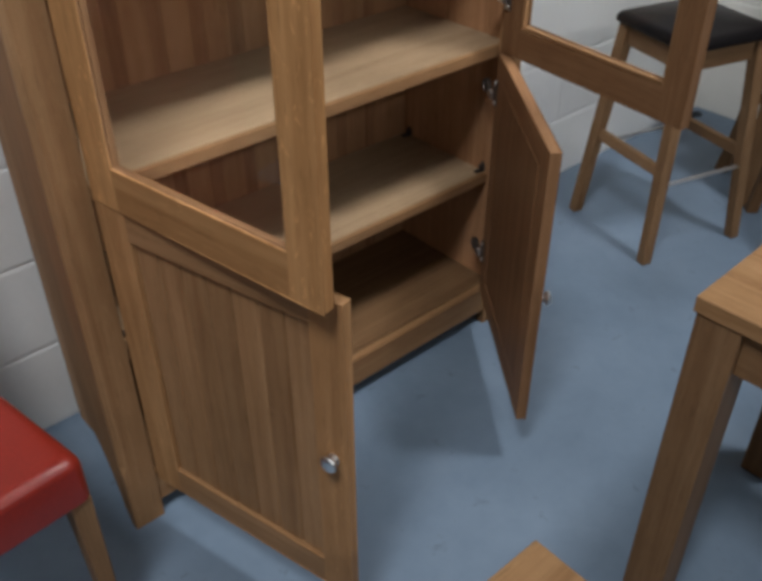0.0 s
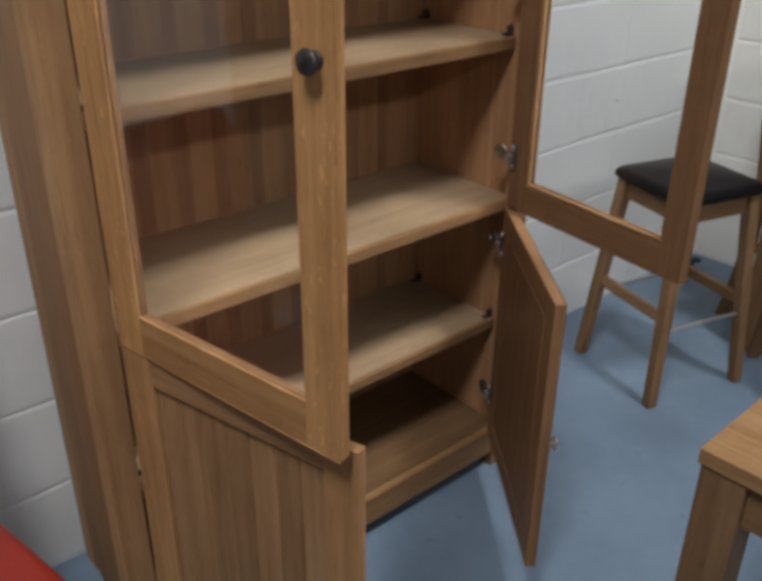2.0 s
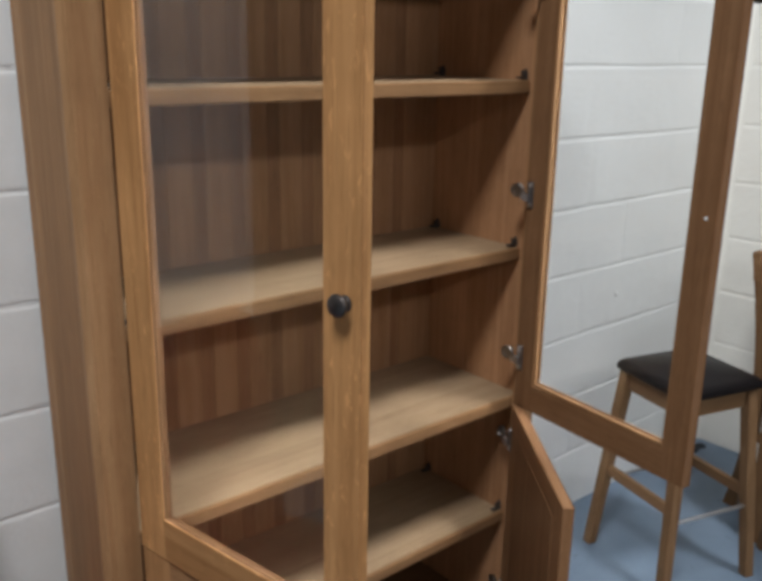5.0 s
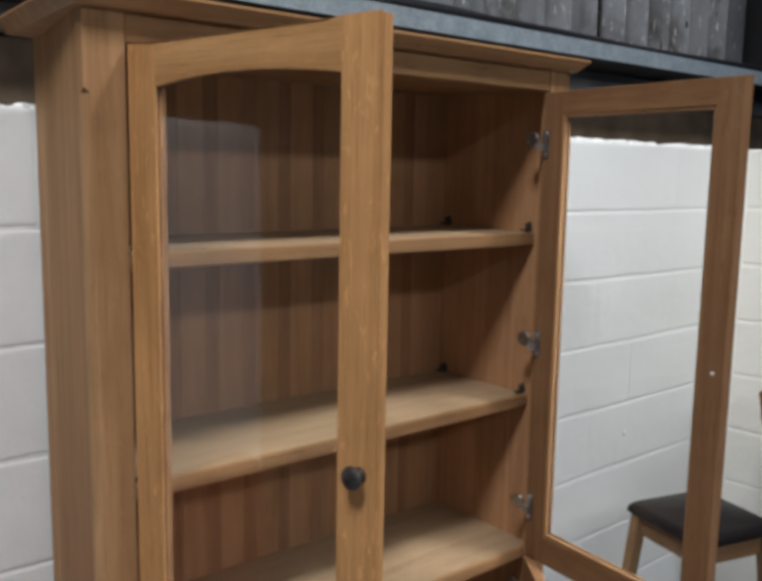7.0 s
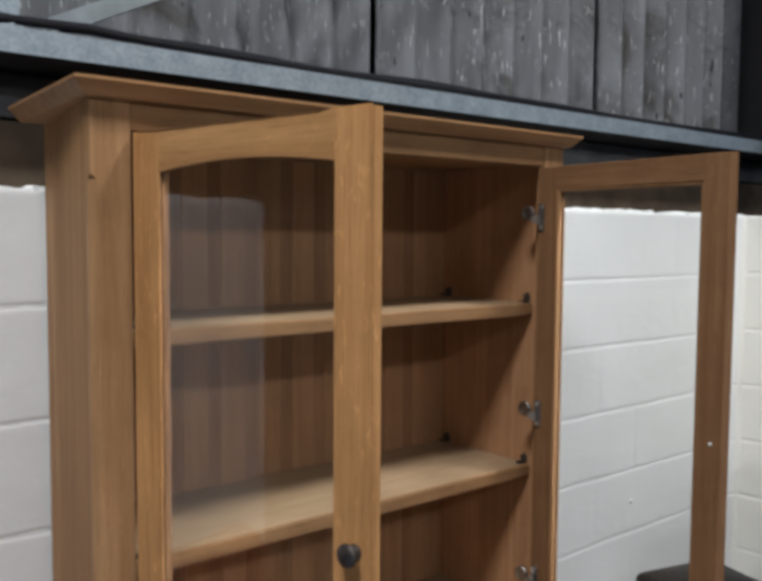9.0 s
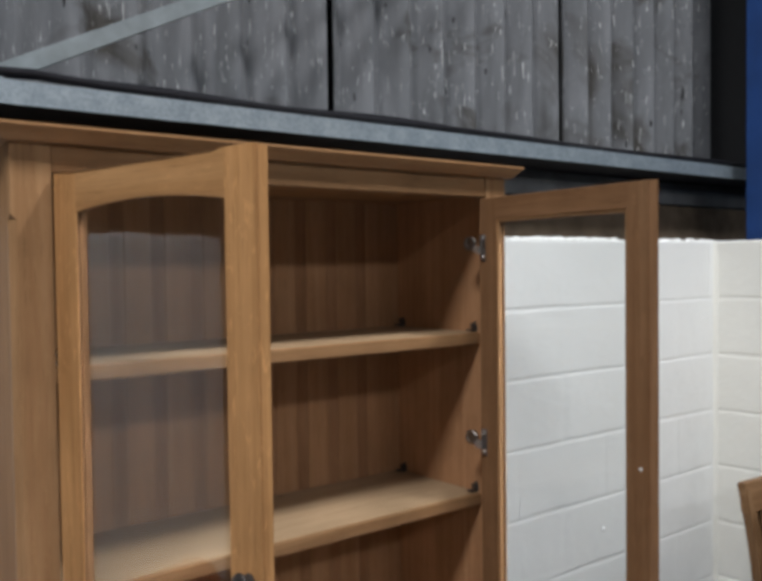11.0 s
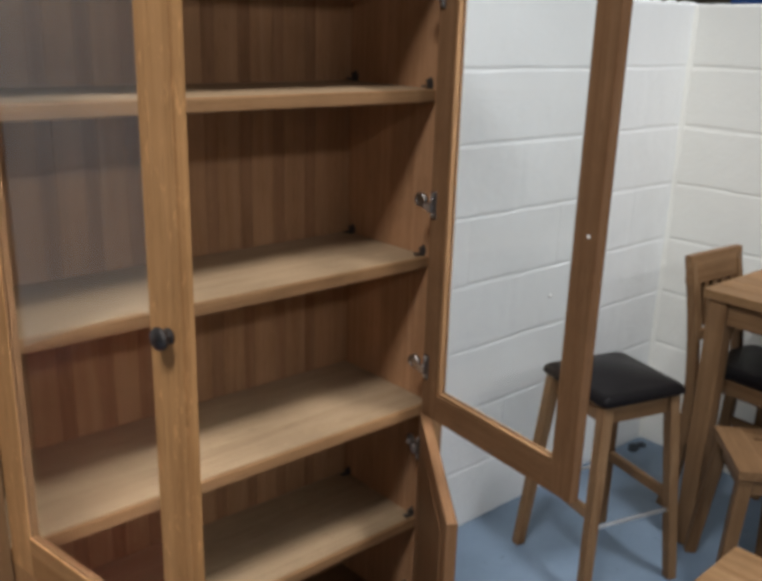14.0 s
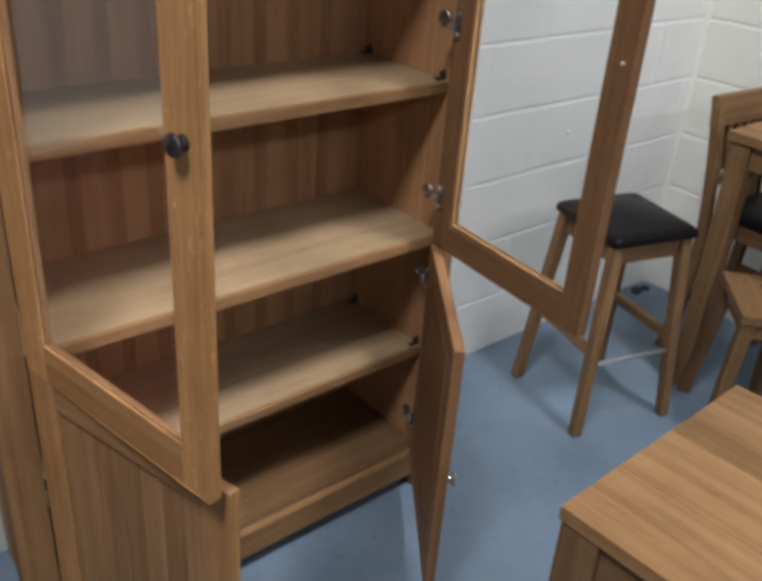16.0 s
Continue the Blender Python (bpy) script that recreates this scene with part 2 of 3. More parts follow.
def galvanised():
    m, n, l, b = nodes_of("galvanised_steel")
    co = n.new("ShaderNodeNewGeometry")
    cell = add(n, "ShaderNodeTexVoronoi", Scale=150.0)
    cloud = add(n, "ShaderNodeTexNoise", Scale=22.0, Detail=6.0)
    for t in (cell, cloud):
        l.new(co.outputs["Position"], t.inputs["Vector"])
    sep = n.new("ShaderNodeSeparateColor")
    l.new(cell.outputs["Color"], sep.inputs[0])
    cols = ramp(n, [(0.2, (0.15, 0.185, 0.215)), (0.8, (0.29, 0.34, 0.375))])
    l.new(maths(n, l, "ADD", maths(n, l, "MULTIPLY", sep.outputs[0], 0.3), maths(n, l, "MULTIPLY", cloud.outputs["Fac"], 0.7)), cols.inputs[0])
    l.new(cols.outputs[0], b.inputs["Base Color"])
    b.inputs["Metallic"].default_value, b.inputs["Roughness"].default_value = 0.35, 0.55
    return m


def pane_glass():
    m, n, l, b = nodes_of("pane_glass")
    b.inputs["Base Color"].default_value = (0.97, 0.985, 0.98, 1)
    b.inputs["Roughness"].default_value = 0.0
    b.inputs["IOR"].default_value = 1.26
    b.inputs["Transmission Weight"].default_value = 1.0
    return m


WHITE, FLOOR, SHEET, GALV, GLASS = paint_white("white_block_paint"), paint_floor(), cement_sheet(), galvanised(), pane_glass()
CREAM = paint_white("creamy_white_block_paint", (1.02, 1.0, 0.945))
MORTAR = plain("rough_mortar", (0.84, 0.84, 0.81), 0.9, mottled=0.2, scale=60, relief=0.006)
# near-black steel that paints in the shade under the cladding rail
RAIL_SHADE = plain("shaded_steel", (0.022, 0.021, 0.021), 0.85, mottled=0.4, scale=9, shine=0.2)
DUST = plain("grey_floor_dust", (0.045, 0.052, 0.060), 0.95, mottled=0.4, scale=60, shine=0.2)
RUBBER = plain("black_rubber", (0.007, 0.007, 0.010), 0.7, shine=0.2)
DARK = plain("dark_lining", (0.012, 0.012, 0.013), 0.9)
BRICKS = plain("brown_dado", (0.150, 0.108, 0.072), 0.9, mottled=0.35, scale=8, relief=0.004)
BLUE = plain("blue_steel_paint", (0.012, 0.045, 0.16), 0.45, mottled=0.25, scale=5)
LEATHER = plain("black_leather", (0.0056, 0.0042, 0.0048), 0.44, mottled=0.3, scale=220, relief=0.0006, shine=0.14)
RED = plain("red_leather", (0.195, 0.0135, 0.0065), 0.34, mottled=0.12, scale=180, relief=0.0005, coat=0.15)
PEWTER = plain("dark_pewter", (0.085, 0.075, 0.07), 0.45, metal=0.9, mottled=0.3, scale=80)
CUP = plain("hinge_metal", (0.27, 0.245, 0.225), 0.36, metal=1.0, mottled=0.4, scale=120)
STEEL = plain("bright_steel", (0.74, 0.74, 0.74), 0.3, metal=1.0, mottled=0.08, scale=90)
BLACKMETAL = plain("black_clip", (0.05, 0.040, 0.034), 0.45, mottled=0.2)
WHITEPLASTIC = plain("white_plastic", (0.8, 0.8, 0.78), 0.4, mottled=0.04)
DULL = plain("dull_galvanised", (0.17, 0.195, 0.205), 0.6, metal=0.2, mottled=0.25, scale=12)
FLASHING = plain("dull_flashing", (0.115, 0.119, 0.125), 0.8, mottled=0.35, scale=6)
ROOF = plain("grey_roof_lining", (0.10, 0.10, 0.10), 0.85, mottled=0.15, scale=3)

# ---- mesh helpers ----


def box(bm, x0, x1, y0, y1, z0, z1, bevel=0.0, slot=0, segments=1):
    """A box with eased edges inside bm."""
    made = bmesh.ops.create_cube(bm, size=1.0)["verts"]
    for v in made:
        v.co = Vector(((x0 + x1) / 2 + v.co.x * (x1 - x0), (y0 + y1) / 2 + v.co.y * (y1 - y0), (z0 + z1) / 2 + v.co.z * (z1 - z0)))
    faces = {f for v in made for f in v.link_faces}
    for f in faces:
        f.material_index = slot
    if bevel:
        edges = list({e for f in faces for e in f.edges})
        r = bmesh.ops.bevel(bm, geom=edges, offset=bevel, segments=segments, profile=0.5, affect="EDGES")
        for f in r["faces"]:
            f.material_index = slot
    return bm


def rings(bm, loops, slot=0, cap=True):
    """A solid lofted through closed loops of points, all with the same count."""
    rows = [[bm.verts.new(p) for p in loop] for loop in loops]
    for a, b in zip(rows, rows[1:]):
        for k in range(len(a)):
            j = (k + 1) % len(a)
            bm.faces.new((a[k], a[j], b[j], b[k])).material_index = slot
    if cap:
        bm.faces.new(rows[0][::-1]).material_index = slot
        bm.faces.new(rows[-1]).material_index = slot
    return bm


def rod(bm, a, b, r, count=12, slot=0):
    a, b = Vector(a), Vector(b)
    q = (b - a).to_track_quat("Z", "Y")
    loop = [Vector((math.cos(k * math.tau / count), math.sin(k * math.tau / count), 0)) * r for k in range(count)]
    return rings(bm, [[a + q @ v for v in loop], [b + q @ v for v in loop]], slot)


def lathe(bm, profile, origin, axis, count=20, slot=0):
    """A turned solid: profile of (distance along axis, radius)."""
    q = Vector(axis).to_track_quat("Z", "Y")
    loops = []
    for d, r in profile:
        loops.append([Vector(origin) + q @ Vector((r * math.cos(k * math.tau / count), r * math.sin(k * math.tau / count), d)) for k in range(count)])
    return rings(bm, loops, slot)


def leg_taper(bm, top, foot, a, b, turn=0.0):
    """A square leg from top to foot, a wide above and b wide below."""
    loops = []
    for p, w in ((foot, b - 0.004), (Vector(foot) + (Vector(top) - Vector(foot)) * 0.006, b), (top, a)):
        c, s = math.cos(turn), math.sin(turn)
        e = 0.14
        pts = [(-1 + e, -1), (1 - e, -1), (1, -1 + e), (1, 1 - e), (1 - e, 1), (-1 + e, 1), (-1, 1 - e), (-1, -1 + e)]
        loops.append([(p[0] + (x * c - y * s) * w / 2, p[1] + (x * s + y * c) * w / 2, p[2]) for x, y in pts])
    return rings(bm, loops)


def part(name, bm, material, parent=None, label="", smooth=False, place=None):
    """Links a bmesh as one mesh object, under a thing or a part."""
    bmesh.ops.recalc_face_normals(bm, faces=bm.faces)
    data = bpy.data.meshes.new(name)
    bm.to_mesh(data)
    bm.free()
    for m in material if isinstance(material, (list, tuple)) else [material]:
        data.materials.append(m)
    if smooth:
        data.polygons.foreach_set("use_smooth", [True] * len(data.polygons))
        data.set_sharp_from_angle(angle=radians(38))
    ob = new(name, data)
    if parent is not None:
        ob.parent = parent
    if place is not None:
        ob.matrix_basis = place
    if label:
        tagged(ob, label)
    return ob


def B():
    return bmesh.new()


def thing(name, place, label, category, group=""):
    ob = new(name)
    ob.empty_display_size = 0.1
    ob.matrix_basis = place
    return tagged(ob, label, category, group)


# ---- the structure ----
WALL_Y, WALL_X, WALL_END = 1.600, 3.166, -0.410     # faces of the two block walls, free end of the first
COURSE, LENGTH, TOP = 0.2245, 0.4490, 1.7960

tagged(part("floor", box(B(), -6.0, 9.0, -9.0, 2.6, -0.12, 0.0), FLOOR), "blue-grey painted concrete floor with scuffs", kind="structure")
wall_n = tagged(part("wall_north", box(B(), WALL_END, WALL_X + 0.1, WALL_Y + 0.0022, WALL_Y + 0.1, 0, TOP - 0.002), WHITE), "white-painted concrete block partition wall", kind="structure")
wall_e = tagged(part("wall_east", box(B(), WALL_X + 0.0022, WALL_X + 0.1, -5.0, WALL_Y + 0.0035, 0, TOP - 0.004), CREAM), "white-painted concrete block partition wall", kind="structure")
tagged(part("wall_west", box(B(), -6.0, -5.9, -9.0, 2.6, 0, 5.2), ROOF), "plain grey outer wall", kind="structure")
tagged(part("wall_south", box(B(), -5.9, 8.9, -9.0, -8.9, 0, 5.2), ROOF), "plain grey outer wall", kind="structure")
tagged(part("wall_far_east", box(B(), 8.9, 9.0, -9.0, 2.6, 0, 5.2), ROOF), "plain grey outer wall", kind="structure")
tagged(part("ceiling", box(B(), -6.0, 9.0, -9.0, 2.6, 5.2, 5.3), ROOF), "grey lining under the roof", kind="structure")
tagged(part("wall_dado", box(B(), -5.9, 8.9, 1.89, 2.1, 0, 1.965, 0.004), BRICKS), "brown masonry wall behind the partition", kind="structure")
tagged(part("wall_backing", box(B(), -5.9, 8.9, 2.25, 2.3, 0, 5.2), DARK), "dark lining behind the cladding", kind="structure")


def sheet(x0, count=7, pitch=0.1546, z0=2.09, z1=4.6):
    """A corrugated fibre-cement sheet, rippled along x."""
    bm, n = B(), count * 10
    rows = []
    for off in (0.0, 0.007):
        for z in (z0, z1):
            rows.append([bm.verts.new((x0 + pitch * k / 10, 2.0 + off - 0.040 * math.cos(math.tau * k / 10), z)) for k in range(n + 1)])
    for k in range(n):
        for a, b in ((0, 1), (3, 2), (2, 0), (1, 3)):
            bm.faces.new((rows[a][k], rows[a][k + 1], rows[b][k + 1], rows[b][k]))
    for k in (0, n):
        bm.faces.new((rows[0][k], rows[1][k], rows[3][k], rows[2][k]))
    ob = part("corrugated_sheet", bm, SHEET, smooth=True)
    return tagged(ob, "weathered grey corrugated cement cladding sheet with stains", "cladding sheet", "cladding of the outer wall", "structure")


for k in range(-5, 2):
    sheet(1.562 + 1.110 * k)
for k in range(3):
    sheet(4.45 + 1.110 * k)

rail = thing("cladding_rail", pose(0, 0, 0), "galvanised steel cladding rail fixed across the outer wall", "steel rail")
rail["kind"] = "structure"


RAIL_Z = 2.074


bm = B()
for dz, y0, y1, h in ((0, 1.700, 1.703, 0.052), (0.049, 1.7035, 1.97, 0.003)):
    rings(bm, [[(x, y0, RAIL_Z + dz), (x, y1, RAIL_Z + dz), (x, y1, RAIL_Z + dz + h), (x, y0, RAIL_Z + dz + h)] for x in (-5.0, 7.5)])
part("web", bm, GALV, rail)
# separate flange so that its shade can be given by a dark colour
part("lower_flange", rings(B(), [[(x, 1.7035, RAIL_Z), (x, 1.97, RAIL_Z), (x, 1.97, RAIL_Z + 0.003), (x, 1.7035, RAIL_Z + 0.003)] for x in (-5.0, 7.5)]), RAIL_SHADE, rail, "underside of the rail, coloured dark for its shade")
bm = B()
box(bm, 0.400, 0.440, 1.7300, 1.7335, 2.1265, 3.2, 0.0008)
box(bm, 0.400, 0.440, 1.7040, 1.7298, 2.1265, 2.130)
rod(bm, (0.420, 1.717, 2.130), (0.420, 1.717, 2.139), 0.008, 6)
part("hanger", bm, GALV, rail, "upright galvanised strap bolted to the rail")
cable = bpy.data.curves.new("cable", "CURVE")
cable.dimensions, cable.bevel_depth, cable.bevel_resolution = "3D", 0.0105, 2
for strand, (s0, s1, lift) in enumerate(((-4.9, 7.1, 0.0), (0.52, 2.35, 0.011))):
    spline = cable.splines.new("POLY")
    count = int((s1 - s0) / 0.07)
    spline.points.add(count)
    for k, p in enumerate(spline.points):
        u = k / count
        x = s0 + (s1 - s0) * u
        rise = 0.0635 + 0.005 * math.sin(3.1 * x) * math.sin(1.3 * x + 1) + 0.006 * math.exp(-((x - 0.57) / 0.07) ** 2)
        p.co = (x, 1.7135 + 0.004 * math.sin(2.3 * x) + 0.020 * strand, RAIL_Z + rise + lift * math.sin(math.pi * u) ** 0.5 * (0.8 + 0.35 * math.sin(9 * x)), 1)
cable.materials.append(RUBBER)
tagged(new("power_cable", cable), "black power cable lying along the steel rail", "cable")
tagged(part("wall_cap", rings(B(), [[(x, 1.87, 1.968), (x, 2.1, 1.968), (x, 2.1, 2.066), (x, 1.905, 2.066), (x, 1.87, 2.030)] for x in (-5.9, 8.9)]), FLASHING), "dull grey flashing on top of the masonry", kind="structure")
brace = thing("diagonal_brace", pose(0.47, 1.775, 2.106), "galvanised diagonal brace rising from the cladding rail", "steel brace")
brace["kind"] = "structure"
bm = B()
box(bm, 0.06, 1.6, 0, 0.004, 0, 0.040, 0.001)
box(bm, 0.06, 1.6, 0.0042, 0.034, 0, 0.004)
part("angle_bar", bm, DULL, brace, place=pose(0, 0, 0, 0, -26.4, 0))
column = thing("steel_column", pose(3.42, 1.40, 0), "dark blue painted steel column of the building frame", "steel column")
column["kind"] = "structure"
part("flange", box(B(), 0, 0.016, 0, 0.205, 0, 5.2, 0.002), BLUE, column)
part("flange", box(B(), 0.20, 0.216, 0, 0.205, 0, 5.2, 0.002), BLUE, column)
part("web", box(B(), 0.0162, 0.1998, 0.098, 0.108, 0, 5.2), BLUE, column)

# ---- the cabinet ----
X0, X1, YF, YB = 0.377, 1.505, 1.188, 1.583
POST, IN0, IN1, SHELF_Y = 0.065, 0.448, 1.474, 1.243
cab = thing("display_cabinet", pose(0, 0, 0), "tall oak display cabinet with all four doors standing open", "cabinet")


def post(x0, x1, y0, y1, outer, front):
    """A corner post; the outer front arris has a stopped chamfer."""
    loops = []
    for z, c in ((0, 0.001), (0.16, 0.001), (0.185, 0.010), (1.799, 0.010), (1.806, 0.001), (1.9218, 0.001)):
        c = c if front else 0.001
        if outer < 0:
            loops.append([(x0 + c, y0, z), (x1, y0, z), (x1, y1, z), (x0, y1, z), (x0, y0 + c, z)])
        else:
            loops.append([(x0, y0, z), (x1 - c, y0, z), (x1, y0 + c, z), (x1, y1, z), (x0, y1, z)])
    return part("post", rings(B(), loops), OZ, cab)


post(X0, X0 + POST, YF, YF + 0.022, -1, True)
post(X1 - POST, X1, YF, YF + 0.022, 1, True)
post(X0 + 0.060, X0 + 0.095, YB - 0.044, YB, -1, False)
post(IN1 + 0.0005, X1 - 0.006, YB - 0.020, YB, 1, False)


def side(outer, back, inner, wood, rear):
    """A side panel standing on two feet with a shallow arch between; its outer face draws in towards the back."""
    ya, yb, n = YF + 0.0225, rear, 14
    arch = [(ya + 0.050, 0.0)] + [(ya + 0.052 + (yb - ya - 0.06) * k / n, 0.004 + 0.050 * math.sin(math.pi * k / n) ** 0.55) for k in range(n + 1)]
    prof = [(ya, 1.9215), (ya, 0.0)] + arch + [(yb, 0.0), (yb, 1.9215)]
    return part("side_panel", rings(B(), [[(outer + (back - outer) * (y - ya) / (yb - ya), y, z) for y, z in prof], [(inner, y, z) for y, z in prof]]), wood, cab)


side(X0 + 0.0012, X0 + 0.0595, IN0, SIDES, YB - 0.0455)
side(X1 - 0.0012, X1 - 0.006, IN1, LIT_SIDE, YB - 0.0205)
part("top_rail", box(B(), X0 + POST + 0.0005, X1 - POST - 0.0005, YF + 0.002, YF + 0.024, 1.876, 1.9215, 0.0015), OX, cab)
part("top_panel", box(B(), IN0 + 0.001, IN1 - 0.001, YF + 0.0245, 1.555, 1.885, 1.901), TOP_BOARD, cab)
part("bottom_rail", box(B(), X0 + POST + 0.0005, X1 - POST - 0.0005, YF + 0.003, YF + 0.025, 0.044, 0.121, 0.0015), OX, cab)
CORNICE = [(1.9222, 0.003), (1.9224, 0.0120), (1.9236, 0.0134), (1.9290, 0.0185), (1.9350, 0.0240), (1.9412, 0.0296), (1.9436, 0.0312), (1.9442, 0.0330), (1.9482, 0.0330), (1.9490, 0.0320)]
part("cornice", rings(B(), [[(X0 - o, YF - o, z), (X1 + o, YF - o, z), (X1 + o, YB, z), (X0 - o + 0.028, YB, z)] for z, o in CORNICE]), CORNICE_OAK, cab, "moulded oak cornice")
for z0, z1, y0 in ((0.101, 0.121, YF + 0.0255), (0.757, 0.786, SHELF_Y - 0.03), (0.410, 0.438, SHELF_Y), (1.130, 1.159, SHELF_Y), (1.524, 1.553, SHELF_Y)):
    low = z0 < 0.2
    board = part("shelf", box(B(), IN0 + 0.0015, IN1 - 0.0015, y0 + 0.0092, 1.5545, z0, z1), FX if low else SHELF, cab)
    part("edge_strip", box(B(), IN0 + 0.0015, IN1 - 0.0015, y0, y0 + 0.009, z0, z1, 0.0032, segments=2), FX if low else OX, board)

# tongued boards of the back
edges = [IN0 - 0.004] + [1.067 - 0.0938 * k for k in range(6, -1, -1)] + [1.067 + 0.0938 * k for k in range(1, 4)] + [IN1 + 0.006]
for k, (a, b) in enumerate(zip(edges, edges[1:])):
    a, b = a + (0.016 if k else 0), b - (0.016 if k < len(edges) - 2 else 0)
    c = 0.0030
    prof = [(a + 0.0002, 1.567), (a + 0.0002, 1.5572), (a + c, 1.5555), (b - c, 1.5555), (b - 0.0002, 1.5572), (b - 0.0002, 1.567)]
    part("board", rings(B(), [[(x, y, 0.108) for x, y in prof], [(x, y, 1.901) for x, y in prof]]), BACK, cab)
for e in edges[1:-1]:
    part("board", box(B(), e - 0.0158, e + 0.0158, 1.5570, 1.567, 0.108, 1.901), STRIPE, cab)


def clip(x, y, z, toward):
    """A small dark shelf clip: a thin peg plate with a forked finger standing on it."""
    bm = B()
    box(bm, -0.012, 0, -0.0035, 0.0035, 0, 0.003, 0.0005)
    rings(bm, [[(-0.026, -0.004, 0.003), (-0.026, 0.004, 0.003), (-0.026, 0.004, 0.0062), (-0.026, -0.004, 0.0062)], [(-0.008, -0.004, 0.0015), (-0.008, 0.004, 0.0015), (-0.008, 0.004, 0.0055), (-0.008, -0.004, 0.0055)]])
    box(bm, -0.0026, 0, -0.0045, 0.0045, 0.002, 0.013, 0.0006)
    for lean, top in ((-0.0135, 0.016), (-0.0035, 0.0185)):
        rings(bm, [[(-0.010, -0.0028, 0.002), (-0.0065, -0.0028, 0.002), (-0.0065, 0.0028, 0.002), (-0.010, 0.0028, 0.002)], [(lean - 0.0016, -0.0028, top), (lean + 0.0016, -0.0028, top), (lean + 0.0016, 0.0028, top), (lean - 0.0016, 0.0028, top)]])
    bmesh.ops.scale(bm, verts=bm.verts, vec=(1.15, 1.3, 1.35))
    return part("shelf_clip", bm, BLACKMETAL, cab, "small dark metal shelf clip", place=pose(x, y, z, 0, 0, 0 if toward > 0 else 180))


for z in (1.553, 1.159, 0.438):
    for y in (1.258, 1.530):
        clip(IN1 - 0.0006, y, z + 0.0003, 1)
        clip(IN0 + 0.0006, y, z + 0.0003, -1)

# ---- the doors. Each is built shut, its hinge at the origin, the door running to +x with its front at -y ----
DW, DT, STILE, FREE = 0.492, 0.022, 0.065, 0.0615


def turned(bm, flip):
    """Mirrors a door mesh for the other hand."""
    if flip:
        bmesh.ops.scale(bm, verts=bm.verts, vec=(-1, 1, 1))
    return bm


def frame_mesh(z0, z1, low, high, rise, lip=DT, rebate=0.009):
    """A door frame: two stiles, a bottom rail and a top rail whose lower edge is arched by rise.
    Behind a front lip the opening is wider by the rebate that takes the pane."""
    bm = B()

    def layer(y0, y1, grow, back):
        seen = {}

        def at(x, y, z):
            key = (round(x, 5), round(y, 5), round(z, 5))
            if key not in seen:
                seen[key] = bm.verts.new(key)
            return seen[key]

        a, b, n = STILE - grow, DW - FREE + grow, 14 if rise else 1
        arch = [(a + (b - a) * k / n, z1 - high + grow + rise * (1 - (2 * k / n - 1) ** 2)) for k in range(n + 1)]
        foot = z0 + low - grow
        flat = [([(0, z0), (a, z0), (a, foot), arch[0], (a, z1), (0, z1)], 0), ([(b, z0), (DW, z0), (DW, z1), (b, z1), arch[-1], (b, foot)], 0), ([(a, z0), (b, z0), (b, foot), (a, foot)], 1)]
        tops = [(a + (b - a) * k / n, z1) for k in range(n + 1)]
        flat += [([arch[k], arch[k + 1], tops[k + 1], tops[k]], 1) for k in range(n)]
        for y in (y0, y1):
            for pts, slot in flat:
                bm.faces.new([at(x, y, z) for x, z in pts]).material_index = slot
        rim = [(0, z0), (a, z0), (b, z0), (DW, z0), (DW, z1)] + tops[::-1] + [(0, z1)]
        hole = [(a, foot), (b, foot)] + arch[::-1]
        for loop in (rim, hole):
            for k in range(len(loop)):
                (xa, za), (xb, zb) = loop[k], loop[(k + 1) % len(loop)]
                f = bm.faces.new((at(xa, y0, za), at(xb, y0, zb), at(xb, y1, zb), at(xa, y1, za)))
                f.material_index = 2 if loop is hole and lip < DT else 0 if xa == xb else 1
        bm.normal_update()
        edge = y1 if back else y0
        verts = set(seen.values())
        sharp = [e for e in bm.edges if e.verts[0] in verts and len(e.link_faces) == 2 and abs(e.link_faces[0].normal.dot(e.link_faces[1].normal)) < 0.5 and abs(e.verts[0].co.y - edge) < 1e-6 and abs(e.verts[1].co.y - edge) < 1e-6]
        bmesh.ops.bevel(bm, geom=sharp, offset=0.0018, segments=2, profile=0.5, affect="EDGES")

    if lip < DT:
        layer(0.0, lip, 0.0, False)
        layer(lip + 0.0002, DT, rebate, True)
    else:
        layer(0.0, DT / 2, 0.0, False)
        layer(DT / 2 + 0.0002, DT, 0.0, True)
    return bm


